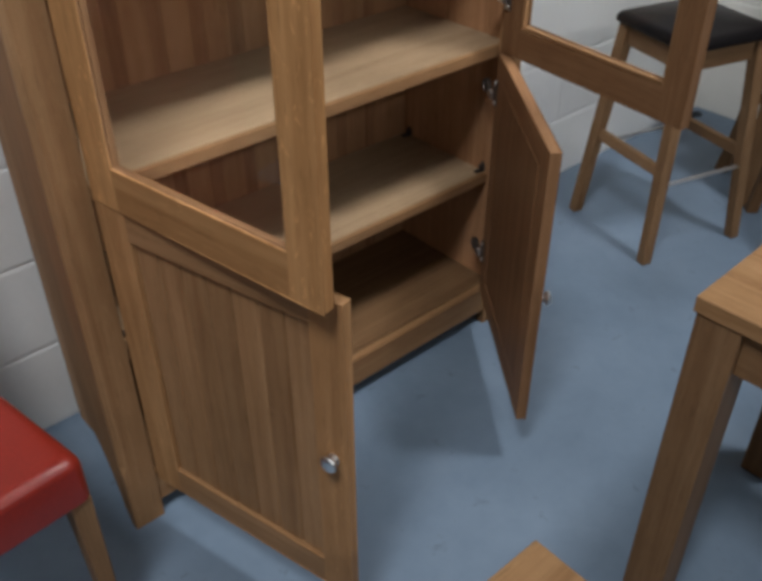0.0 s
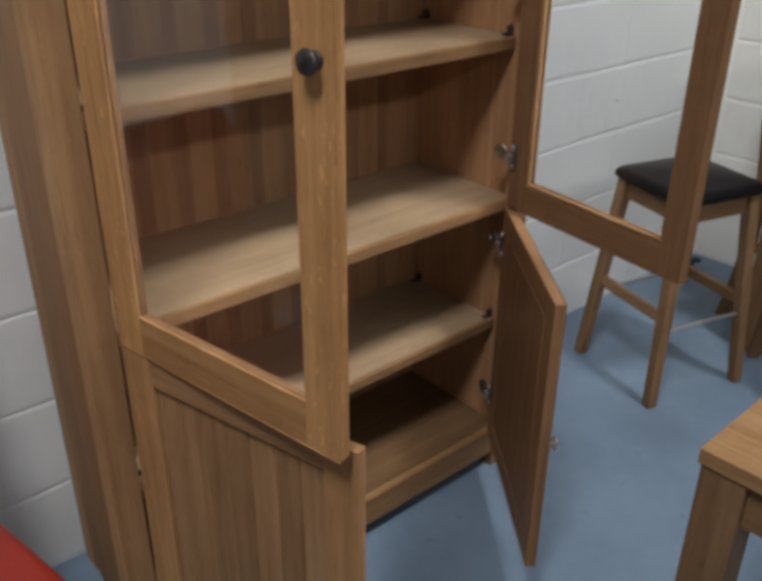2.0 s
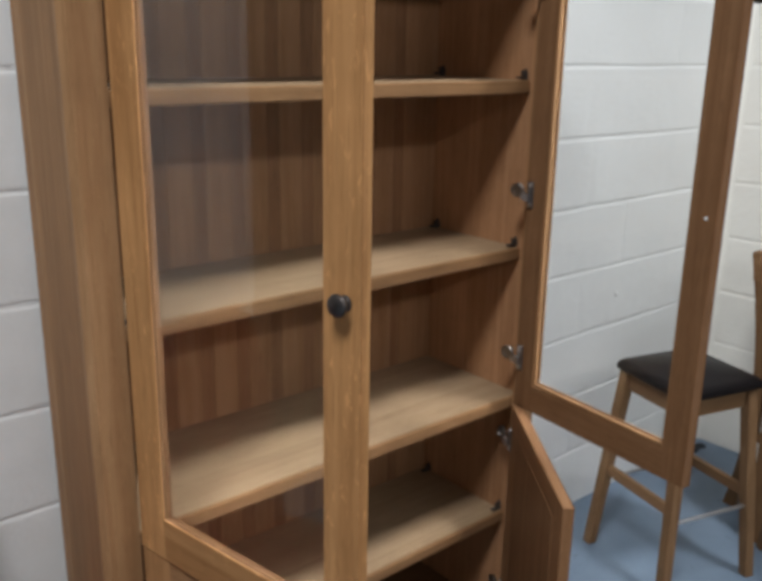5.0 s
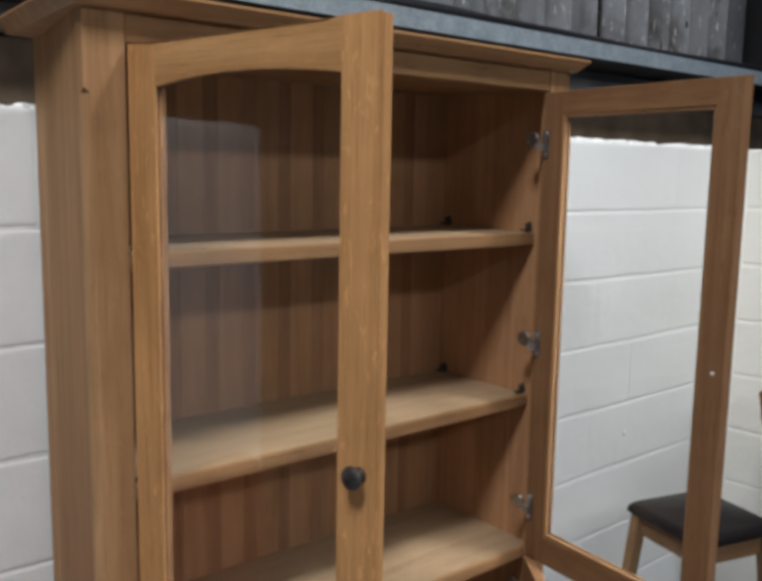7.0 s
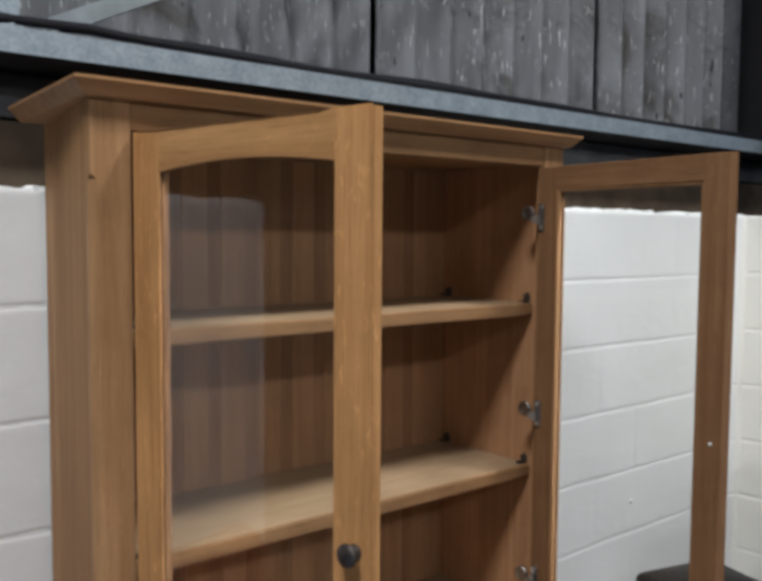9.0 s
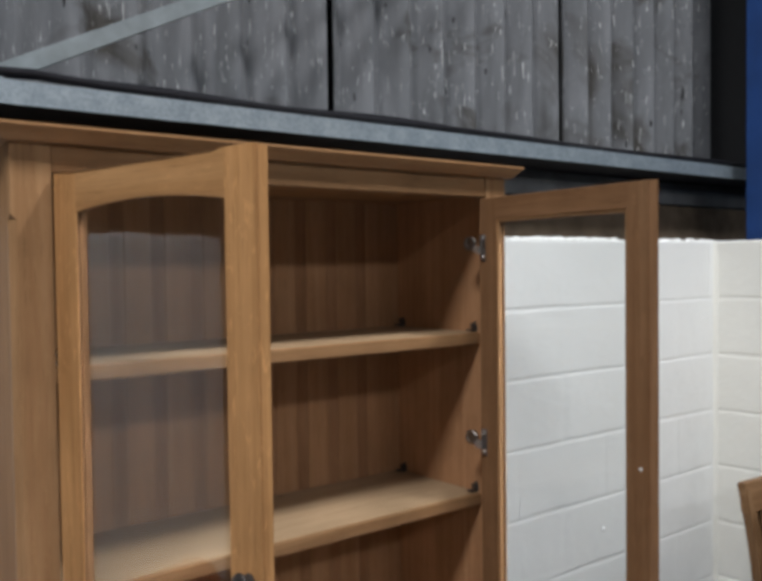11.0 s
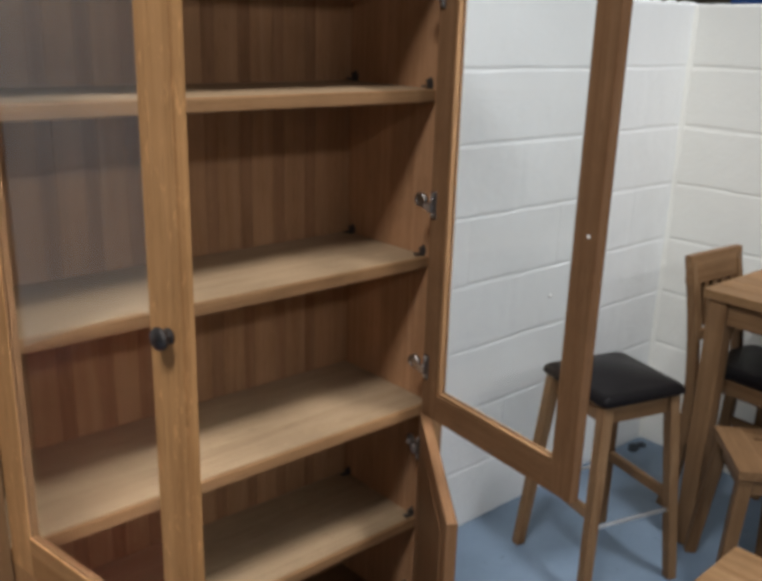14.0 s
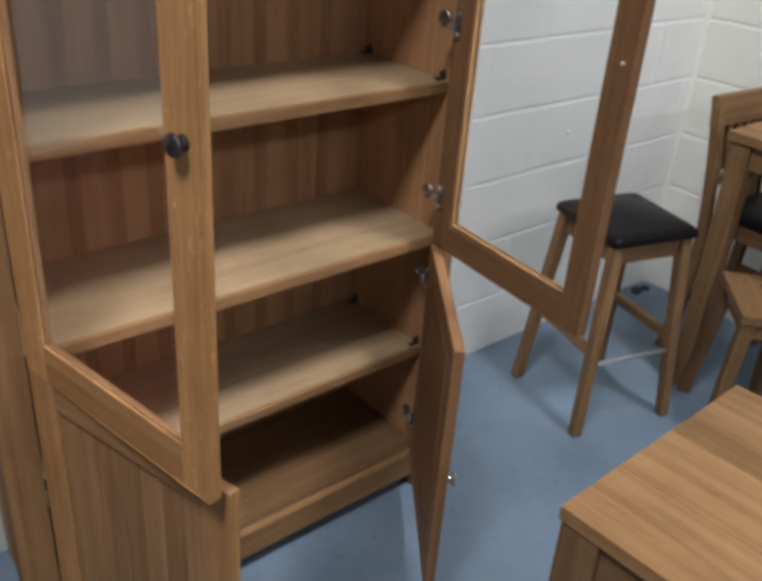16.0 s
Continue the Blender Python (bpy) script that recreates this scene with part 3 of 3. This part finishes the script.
def hinge(door, z, flip):
    """A concealed hinge: dull plate on the stile, bright cranked arm with screws, dark cup at the carcass side."""
    bm = B()
    box(bm, 0.003, 0.022, DT + 0.0003, DT + 0.0038, z - 0.034, z + 0.028, 0.0012)
    box(bm, 0.006, 0.018, DT + 0.0040, DT + 0.0090, z - 0.020, z + 0.016, 0.002)
    part("hinge_plate", turned(bm, flip), CUP, door, "dull metal hinge plate")
    bm = B()
    for (xa, ya, za), (xb, yb, zb), h in (((0.012, 0.010, -0.010), (0.001, 0.016, -0.004), 0.008), ((0.001, 0.016, -0.004), (-0.012, 0.014, 0.004), 0.009)):
        rings(bm, [[(xa, DT + ya - 0.004, z + za - h), (xa, DT + ya + 0.004, z + za - h), (xa, DT + ya + 0.004, z + za + h), (xa, DT + ya - 0.004, z + za + h)], [(xb, DT + yb - 0.004, z + zb - h), (xb, DT + yb + 0.004, z + zb - h), (xb, DT + yb + 0.004, z + zb + h), (xb, DT + yb - 0.004, z + zb + h)]])
    for dz in (-0.026, 0.021):
        rod(bm, (0.0125, DT + 0.0035, z + dz), (0.0125, DT + 0.0068, z + dz), 0.0050, 10)
    body = part("hinge", turned(bm, flip), STEEL, door, "bright metal concealed hinge", smooth=True)
    bm = B()
    lathe(bm, [(0, 0.012), (0.002, 0.0160), (0.010, 0.0170), (0.012, 0.0152), (0.0122, 0.0112), (0.010, 0.0100)], (-0.014, DT + 0.012, z + 0.007), (0.25, 1, 0), 16)
    part("hinge_cup", turned(bm, flip), CUP, door, "dark hinge cup", smooth=True)
    return body


def knob(door, z, material, label, flip, edge=0.030):
    prof = [(0, 0.0105), (0.002, 0.0105), (0.0035, 0.0085), (0.007, 0.008), (0.010, 0.0105), (0.0125, 0.0138), (0.0155, 0.0152), (0.019, 0.0140), (0.0215, 0.0100), (0.0228, 0.004)]
    return part("knob", turned(lathe(B(), prof, (DW - edge, 0, z), (0, -1, 0), 24), flip), material, door, label, smooth=True)


def glass_door(x, y, angle, flip, label, rise, wood, beads):
    """A glazed door: framed, arched in front, with square glazing beads behind the pane."""
    z0, z1 = 0.783, 1.871
    lip, r = 0.0045, 0.009
    high = 0.0635 if rise else 0.058
    door = part("door", turned(frame_mesh(z0, z1, 0.075, high, rise, lip, r), flip), (*wood, beads[0]), cab, label, place=pose(x, y, 0, 0, 0, angle))
    a, b, foot, head = STILE - r + 0.0003, DW - FREE + r - 0.0003, z0 + 0.075 - r + 0.0003, z1 - high + r - 0.0003
    pane = part("pane", turned(box(B(), a, b, lip + 0.0005, lip + 0.0045, foot, z1 - high + (rise if rise else r - 0.0003)), flip), GLASS, door, "clear glass pane")
    pane.visible_shadow = False
    for p in ((a, a + 0.0075), (b - 0.0075, b)):
        part("bead", turned(box(B(), p[0], p[1], lip + 0.0048, DT - 0.0010, foot, head, 0.0012, segments=1), flip), beads[0], door)
    part("bead", turned(box(B(), a + 0.0078, b - 0.0078, lip + 0.0048, DT - 0.0010, foot, foot + 0.0075, 0.0012, segments=1), flip), beads[1], door)
    if not rise:
        part("bead", turned(box(B(), a + 0.0078, b - 0.0078, lip + 0.0048, DT - 0.0010, head - 0.0075, head, 0.0012, segments=1), flip), beads[1], door)
    for z in (0.912, 1.306, 1.760):
        hinge(door, z, flip)
    return door


def panel_door(x, y, angle, flip, label, wood=(OZ, OX), panel=OZ):
    """A framed door with a panel of tongued upright boards."""
    z0, z1 = 0.123, 0.779
    door = part("door", turned(frame_mesh(z0, z1, 0.064, 0.056, 0.0), flip), wood, cab, label, place=pose(x, y, 0, 0, 0, angle))
    a, b, n = STILE + 0.0005, DW - FREE - 0.0005, 7
    for k in range(n):
        u, w, c = a + (b - a) * k / n, a + (b - a) * (k + 1) / n, 0.0034
        prof = [(u + 0.0004, 0.018), (u + 0.0004, 0.0118), (u + c, 0.0080), (w - c, 0.0080), (w - 0.0004, 0.0118), (w - 0.0004, 0.018)]
        part("board", turned(rings(B(), [[(px, py, z0 + 0.0645) for px, py in prof], [(px, py, z1 - 0.0565) for px, py in prof]]), flip), panel, door)
    part("back_board", turned(box(B(), a, b, 0.0182, DT - 0.0004, z0 + 0.065, z1 - 0.057), flip), wood[0], door)
    for z in (0.257, 0.690):
        hinge(door, z, flip)
    return door


HL, HR = X0 + POST + 0.002, X1 - POST - 0.002
# beads and inner lip use the darkened oak in place of their shadow
ul = glass_door(HL, YF - 0.008, -79.7, False, "glazed oak door swung open, dark round knob", 0.0125, (QUARTER_Z, QUARTER_X), (SHADED_Z, SHADED_X))
knob(ul, 1.3216, PEWTER, "dark pewter knob", False, 0.0228)
ll = panel_door(HL, YF - 0.012, -75.8, False, "panelled oak door swung open, bright knob", (PALE_Z, OX))
knob(ll, 0.468, STEEL, "bright metal knob", False, 0.025)
ur = glass_door(HR, YF - 0.005, 84.0, True, "glazed oak door swung wide open", 0.0, (SHADED_Z, SHADED_X), (OZ, OX))
# the half-open door's shaded look is painted in: darkened frame, darker boards
lr = panel_door(HR, YF - 0.008, 52.8, True, "panelled oak door half open, bright knob", (SHADED_Z, SHADED_X), DEEP_SHADE)
knob(lr, 0.445, STEEL, "bright metal knob", True, 0.017)
part("bumper", lathe(B(), [(0, 0.0035), (0.002, 0.0035), (0.0028, 0.002)], (-(DW - 0.0217), DT, 1.329), (0, 1, 0), 10), WHITEPLASTIC, ur, "small white bumper")

# ---- furniture round the cabinet ----


def planked_top(owner, x0, x1, y0, y1, z0, z1, along, count):
    """A top glued up of staves, each a piece of its own."""
    for k in range(count):
        if along == 1:
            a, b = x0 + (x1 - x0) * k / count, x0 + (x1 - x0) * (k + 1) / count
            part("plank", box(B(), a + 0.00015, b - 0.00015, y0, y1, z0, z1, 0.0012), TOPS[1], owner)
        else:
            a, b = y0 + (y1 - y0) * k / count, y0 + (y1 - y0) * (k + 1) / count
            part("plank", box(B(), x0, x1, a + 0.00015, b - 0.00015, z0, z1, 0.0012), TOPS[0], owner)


def table(name, place, w, d, h, leg, thick, apron, label, category, along=1, count=7, inset=0.014):
    """A four-legged table with its back-left corner at the origin, running to +x and -y."""
    t = thing(name, place, label, category)
    planked_top(t, 0, w, -d, 0, h - thick, h, along, count)
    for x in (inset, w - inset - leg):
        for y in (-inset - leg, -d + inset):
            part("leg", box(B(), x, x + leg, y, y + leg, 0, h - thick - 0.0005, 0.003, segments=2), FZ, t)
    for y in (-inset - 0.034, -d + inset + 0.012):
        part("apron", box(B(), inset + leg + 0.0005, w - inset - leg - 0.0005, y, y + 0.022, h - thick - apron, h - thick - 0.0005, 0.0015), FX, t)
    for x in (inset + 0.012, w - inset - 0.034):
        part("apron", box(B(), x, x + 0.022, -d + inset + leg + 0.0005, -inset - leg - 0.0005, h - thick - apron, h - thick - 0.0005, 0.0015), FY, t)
    return t


table("dining_table", pose(1.003, 0.424, 0, 0, 0, 2), 0.567, 0.95, 0.735, 0.072, 0.028, 0.085, "small solid oak table with planked top and square legs", "table", inset=0.004)
table("coffee_table", pose(0.18, 0.422, 0), 0.51, 0.62, 0.45, 0.05, 0.028, 0.06, "low solid oak table with planked top", "coffee table", along=0, count=7)
table("bar_table", pose(2.553, 1.092, 0), 0.58, 1.0, 0.922, 0.062, 0.03, 0.08, "tall oak bar table with square legs beside the wall", "table")


def pad(x0, x1, y0, y1, z0, z1, crown, round_=0.03, n=10, soft=0.02):
    """An upholstered pad with rounded corners and a crowned top."""
    def outline(inset, z):
        pts = []
        r = min(round_ + inset * 0.85, min(x1 - x0, y1 - y0) / 2 - inset - 0.002)
        for cx, cy, a0 in ((x1 - inset - r, y1 - inset - r, 0), (x0 + inset + r, y1 - inset - r, 90), (x0 + inset + r, y0 + inset + r, 180), (x1 - inset - r, y0 + inset + r, 270)):
            for k in range(6):
                a = radians(a0 + 18 * k)
                pts.append((cx + r * math.cos(a), cy + r * math.sin(a), z))
        return pts
    loops = [outline(0.006, z0), outline(0.0, z0 + 0.006), outline(0.0, z1 - soft)]
    for k in range(1, 5):
        a = radians(22.5 * k)
        loops.append(outline(soft * (1 - math.cos(a)), z1 - soft + soft * math.sin(a)))
    half = min(x1 - x0, y1 - y0) / 2
    for k in range(1, 6):
        i = soft + (half - soft - 0.012) * k / 5
        loops.append(outline(i, z1 + crown * math.sin(radians(18 * k))))
    return rings(B(), loops)


def bar_stool(place, label, group=""):
    """An oak bar stool: padded seat, four splayed legs, two wooden and two steel stretchers."""
    t = thing("bar_stool", place, label, "bar stool", group)
    H, s, f = 0.690, 0.126, 0.176
    part("seat", pad(-0.157, 0.157, -0.157, 0.157, H - 0.048, H - 0.012, 0.020, 0.014, soft=0.022), LEATHER, t, "black leather seat pad", smooth=True)
    for x in (-1, 1):
        part("seat_rail", box(B(), x * s - 0.010, x * s + 0.010, -s + 0.02, s - 0.02, H - 0.108, H - 0.049, 0.0015), FY, t)
        part("seat_rail", box(B(), -s + 0.02, s - 0.02, x * s - 0.010, x * s + 0.010, H - 0.108, H - 0.049, 0.0015), FX, t)

    def at(x, y, z):
        k = 1 - z / (H - 0.049)
        return Vector((x * (s + (f - s) * k), y * (s + (f - s) * k), z))
    for x in (-1, 1):
        for y in (-1, 1):
            part("leg", leg_taper(B(), at(x, y, H - 0.049), at(x, y, 0), 0.038, 0.033), FZ, t)
    for x in (-1, 1):
        a, b = at(x, -1, 0.288), at(x, 1, 0.288)
        part("stretcher", box(B(), a.x - 0.010, a.x + 0.010, a.y + 0.018, b.y - 0.018, 0.272, 0.306, 0.002), FY, t)
        a, b = at(-1, x, 0.248), at(1, x, 0.248)
        part("foot_bar", rod(B(), (a.x + 0.017, a.y, 0.248), (b.x - 0.017, b.y, 0.248), 0.006), STEEL, t, "bright steel foot bar", smooth=True)
    return t


bar_stool(pose(2.248, 1.188, 0, 0, 0, -16), "oak bar stool with black leather seat and steel foot bar")


def bar_chair(place):
    """A tall oak chair with curved back posts, a slatted back and a black seat."""
    t = thing("bar_chair", place, "tall oak chair with slatted back and black leather seat", "chair")
    w, d, h = 0.138, 0.17, 0.62
    part("seat", pad(-w - 0.015, w + 0.015, -d, d - 0.02, h - 0.045, h, 0.008, 0.025), LEATHER, t, "black leather seat pad", smooth=True)
    for x in (-1, 1):
        part("seat_rail", box(B(), x * w - 0.011, x * w + 0.011, -d + 0.03, d - 0.02, h - 0.10, h - 0.046, 0.0015), FY, t)
        part("seat_rail", box(B(), -w + 0.02, w - 0.02, x * (d - 0.015) - 0.011, x * (d - 0.015) + 0.011, h - 0.10, h - 0.046, 0.0015), FX, t)
        part("leg", leg_taper(B(), (x * w, -d + 0.015, h - 0.047), (x * w, -d, 0), 0.036, 0.032), FZ, t)
        loops = []
        for k in range(15):
            z = 0.956 * k / 14
            y = d + 0.012 + 0.05 * (1 - z / 0.45) ** 2 if z < 0.45 else d + 0.012 + 0.075 * ((z - 0.45) / 0.52) ** 1.6
            e = 0.015 + 0.016 * (1 - z / 0.956)
            loops.append([(x * w - 0.013, y - e, z), (x * w + 0.013, y - e, z), (x * w + 0.013, y + 0.015, z), (x * w - 0.013, y + 0.015, z)])
        part("back_post", rings(B(), loops), FZ, t, smooth=True)
        part("stretcher", box(B(), x * w - 0.009, x * w + 0.009, -d + 0.02, d + 0.005, 0.28, 0.315, 0.0015), FY, t)
    part("top_rail", rings(B(), [[(-w - 0.017, d + 0.057, 0.862), (w + 0.017, d + 0.057, 0.862), (w + 0.017, d + 0.080, 0.862), (-w - 0.017, d + 0.080, 0.862)], [(-w - 0.017, d + 0.068, 0.963), (w + 0.017, d + 0.068, 0.963), (w + 0.017, d + 0.092, 0.963), (-w - 0.017, d + 0.092, 0.963)]]), FX, t)
    part("lower_rail", box(B(), -w + 0.017, w - 0.017, d + 0.024, d + 0.042, 0.66, 0.70, 0.0015), FX, t)
    for k in range(5):
        x = -w + 0.035 + (2 * w - 0.07) * k / 4
        part("slat", rings(B(), [[(x - 0.011, d + 0.030, 0.699), (x + 0.011, d + 0.030, 0.699), (x + 0.011, d + 0.039, 0.699), (x - 0.011, d + 0.039, 0.699)], [(x - 0.011, d + 0.062, 0.863), (x + 0.011, d + 0.062, 0.863), (x + 0.011, d + 0.072, 0.863), (x - 0.011, d + 0.072, 0.863)]]), FZ, t)
    part("back_panel", rings(B(), [[(-w + 0.0165, d + 0.052, 0.70), (w - 0.0165, d + 0.052, 0.70), (w - 0.0165, d + 0.058, 0.70), (-w + 0.0165, d + 0.058, 0.70)], [(-w + 0.0165, d + 0.082, 0.858), (w - 0.0165, d + 0.082, 0.858), (w - 0.0165, d + 0.088, 0.858), (-w + 0.0165, d + 0.088, 0.858)]]), FX, t)
    part("foot_bar", rod(B(), (-w + 0.015, -d, 0.22), (w - 0.015, -d, 0.22), 0.006), STEEL, t, "bright steel foot bar", smooth=True)
    return t


bar_chair(pose(2.872, 0.996, 0, 0, 0, -4))


def low_stool(place):
    """A small all-oak stool with a hand slot through the seat."""
    t = thing("wooden_stool", place, "small solid oak stool with a hand slot in the seat", "stool")
    w, h = 0.152, 0.48
    bm = B()
    # four pieces round the slot
    u, v = 0.062, 0.084
    box(bm, v, w, -w, w, h - 0.028, h)
    box(bm, -w, u, -w, w, h - 0.028, h)
    box(bm, u, v, -w, -0.05, h - 0.028, h)
    box(bm, u, v, 0.05, w, h - 0.028, h)
    bmesh.ops.remove_doubles(bm, verts=bm.verts, dist=1e-5)
    part("seat", bm, FX, t)
    for x in (-1, 1):
        part("apron", box(B(), x * (w - 0.03) - 0.009, x * (w - 0.03) + 0.009, -w + 0.05, w - 0.05, h - 0.085, h - 0.0285, 0.0015), FY, t)
        part("apron", box(B(), -w + 0.05, w - 0.05, x * (w - 0.03) - 0.009, x * (w - 0.03) + 0.009, h - 0.085, h - 0.0285, 0.0015), FX, t)
        for y in (-1, 1):
            part("leg", leg_taper(B(), (x * (w - 0.028), y * (w - 0.028), h - 0.0285), (x * (w + 0.012), y * (w + 0.012), 0), 0.042, 0.036), FZ, t)
    return t


low_stool(pose(2.546, 0.777, 0, 0, 0, 42))


def red_chair(place):
    """A dining chair upholstered all over in red leather, on tapered oak legs."""
    t = thing("upholstered_chair", place, "red leather dining chair with high back and tapered oak legs", "chair")
    w = 0.225
    seat = pad(-w, w, -0.21, 0.20, 0.365, 0.466, 0.010, 0.022, soft=0.022)
    for v in seat.verts:
        v.co.x *= 1.0 - 0.38 * (v.co.y + 0.1)
    part("seat", seat, RED, t, "red leather seat, wider in front", smooth=True)
    loops = []
    for k in range(21):
        z = 0.37 + 0.632 * k / 20
        u = max(0.0, (z - 0.89) / 0.112)
        half = (w - 0.006) - 0.045 * (1 - math.sqrt(max(0.0, 1 - u * u)))
        y = 0.205 + 0.10 * ((z - 0.37) / 0.66) ** 1.4
        e = 0.018 * u * u
        loops.append([(-half, y + e, z), (-half + 0.02, y - 0.012 + e, z), (0, y - 0.016 + e, z), (half - 0.02, y - 0.012 + e, z), (half, y + e, z), (half, y + 0.045 - e, z), (half - 0.02, y + 0.055 - e, z), (-half + 0.02, y + 0.055 - e, z), (-half, y + 0.045 - e, z)])
    part("backrest", rings(B(), loops), RED, t, smooth=True, place=pose(0, 0, 0))
    for x in (-1, 1):
        part("leg", leg_taper(B(), (x * (w - 0.014), -0.186, 0.366), (x * (w - 0.010), -0.190, 0), 0.038, 0.026), FZ, t)
        part("leg", leg_taper(B(), (x * (w - 0.028), 0.20, 0.366), (x * (w - 0.024), 0.27, 0), 0.044, 0.028), FZ, t)
    return t


red_chair(pose(0.014, 1.182, 0, 0, 0, 5))

# dust swept into the corner behind the stool
rng = random.Random(11)
bm = B()
for k in range(9):
    r, cx, cy = rng.uniform(0.008, 0.024), 3.112 - abs(rng.gauss(0, 0.040)), 1.566 - abs(rng.gauss(0, 0.024))
    rings(bm, [[(cx + r * f * math.cos(q) * rng.uniform(0.8, 1.2), cy + r * f * math.sin(q) * rng.uniform(0.8, 1.2), z) for q in [math.tau * j / 8 for j in range(8)]] for f, z in ((1.0, 0.0003 + 0.0002 * k), (0.8, 0.35 * r), (0.35, 0.6 * r))])
tagged(part("debris", bm, DUST), "small heap of dark dust in the wall corner", "debris")

# ---- the blocks of the partition walls ----


def block_mesh(length, seed, joint=0.007):
    """One block's face: proud of the bed, with worn arrises that wander and in places close the joint with paint."""
    rng = random.Random(seed)
    h = COURSE - joint
    a, c, n = length / 2, h / 2, max(2, int(length / 0.030))
    xs = [-a + 2 * a * k / n for k in range(n + 1)]

    def wander(low, high):
        v, out = rng.uniform(low, high), []
        for _ in xs:
            v = min(high, max(low, v + rng.uniform(-0.4, 0.4) * (high - low)))
            out.append(v)
        return out

    under, over = wander(-0.0030, 0.0012), wander(-0.0026, 0.0010)
    ends = [rng.choice((0.0, 0.0, 0.0006, 0.0011)) for _ in range(2)]
    loops = []
    for out, inset in ((0.0, 0.0), (0.0012, 0.0010), (0.0025, 0.0045), (0.0030, 0.010)):
        y = [-out + (ends[0] if k == 0 else ends[1] if k == n else 0.0) * (out > 0.002) for k in range(n + 1)]
        loops.append([(x, y[k], -c + inset + under[k]) for k, x in enumerate(xs)] + [(x, y[n - k], c - inset - over[n - k]) for k, x in enumerate(xs[::-1])])
    bm = rings(B(), loops[:-1], cap=False)
    last = loops[-1]
    grid = [[bm.verts.new(p) for p in last[: n + 1]], [bm.verts.new(p) for p in last[n + 1:][::-1]]]
    bm.verts.ensure_lookup_table()
    base = 2 * (2 * n + 2)
    edge = [bm.verts[base + k] for k in range(2 * n + 2)]
    rim = grid[0] + grid[1][::-1]
    for k in range(2 * n + 2):
        j = (k + 1) % (2 * n + 2)
        bm.faces.new((edge[k], edge[j], rim[j], rim[k]))
    for k in range(n):
        bm.faces.new((grid[0][k], grid[0][k + 1], grid[1][k + 1], grid[1][k]))
    return bm


def blocks(wall, x_from, x_to, joint_at, paint, place):
    """Courses in half bond along a wall; place(s, z) gives the pose of a block at s along it."""
    shared, jitter = {}, random.Random(9)
    for row in range(8):
        z = COURSE * (row + 0.5)
        first = joint_at + (LENGTH / 2 if row % 2 == 0 else 0)
        k = math.ceil((x_from - first) / LENGTH) - 1
        while True:
            a, b = max(x_from, first + k * LENGTH), min(x_to, first + (k + 1) * LENGTH)
            k += 1
            if a >= x_to - 0.02:
                break
            if b - a < 0.03:
                continue
            key = (round(b - a, 3), jitter.randrange(6))
            if key not in shared:
                ob = part("block", block_mesh(b - a, 31 * len(shared) + 5), paint, wall)
                shared[key] = ob.data
            else:
                ob = new("block", shared[key])
                ob.parent = wall
            ob.matrix_basis = place((a + b) / 2, z, jitter.uniform(-0.0002, 0.0002))


blocks(wall_n, WALL_END, WALL_X, 2.230, WHITE, lambda s, z, out: pose(s, WALL_Y + 0.0032 + out, z))
blocks(wall_e, -5.0, WALL_Y - 0.001, 1.602 - 0.235, CREAM, lambda s, z, out: pose(WALL_X + 0.0032 + out, s, z, 0, 0, -90))

# paint-filled fillet where the two walls meet
rng = random.Random(21)
loops = []
for k in range(61):
    z, r = TOP * k / 60 - 0.001 * (k == 60), rng.uniform(0.009, 0.015)
    loops.append([(WALL_X + 0.004, WALL_Y + 0.004, z), (WALL_X + 0.004, WALL_Y - r, z), (WALL_X - 0.0006, WALL_Y - r, z), (WALL_X - 0.0020 - 0.12 * r, WALL_Y - 0.55 * r, z), (WALL_X - 0.30 * r, WALL_Y - 0.30 * r, z), (WALL_X - 0.55 * r, WALL_Y - 0.0020 - 0.12 * r, z), (WALL_X - r, WALL_Y - 0.0006, z), (WALL_X - r, WALL_Y + 0.004, z)])
part("corner_fillet", rings(B(), loops), CREAM, wall_n, "paint-filled mortar fillet in the corner", smooth=True)

# mortar left on top of the partition
rng = random.Random(4)
bm = B()
for wall, s0, s1 in ((0, WALL_END, WALL_X + 0.08), (1, 0.2, WALL_Y)):
    s = s0
    while s < s1:
        w, h = rng.uniform(0.012, 0.05), rng.uniform(0.002, 0.014 if wall == 0 else 0.004)
        d = rng.uniform(0.020, 0.05)
        loops = []
        for k, (f, zz) in enumerate(((1.0, -0.004), (0.85, h * 0.6), (0.4, h))):
            loops.append([((s + f * w * math.cos(q) * rng.uniform(0.8, 1.2)) if wall == 0 else WALL_X + d + f * 0.02 * math.cos(q), (WALL_Y + d + f * 0.021 * math.sin(q)) if wall == 0 else s + f * w * math.sin(q), TOP + zz) for q in [math.tau * j / 7 for j in range(7)]])
        rings(bm, loops)
        s += w * rng.uniform(0.5, 1.2)
tagged(part("mortar", bm, MORTAR, wall_n, "rough mortar left along the top of the wall"), kind="stuff")
plug = part("wall_plug", lathe(B(), [(0, 0.008), (0.003, 0.007), (0.006, 0.003)], (2.438, WALL_Y - 0.0002, 0.785), (0, -1, 0), 9), WHITEPLASTIC, wall_n, "painted-over wall plug")
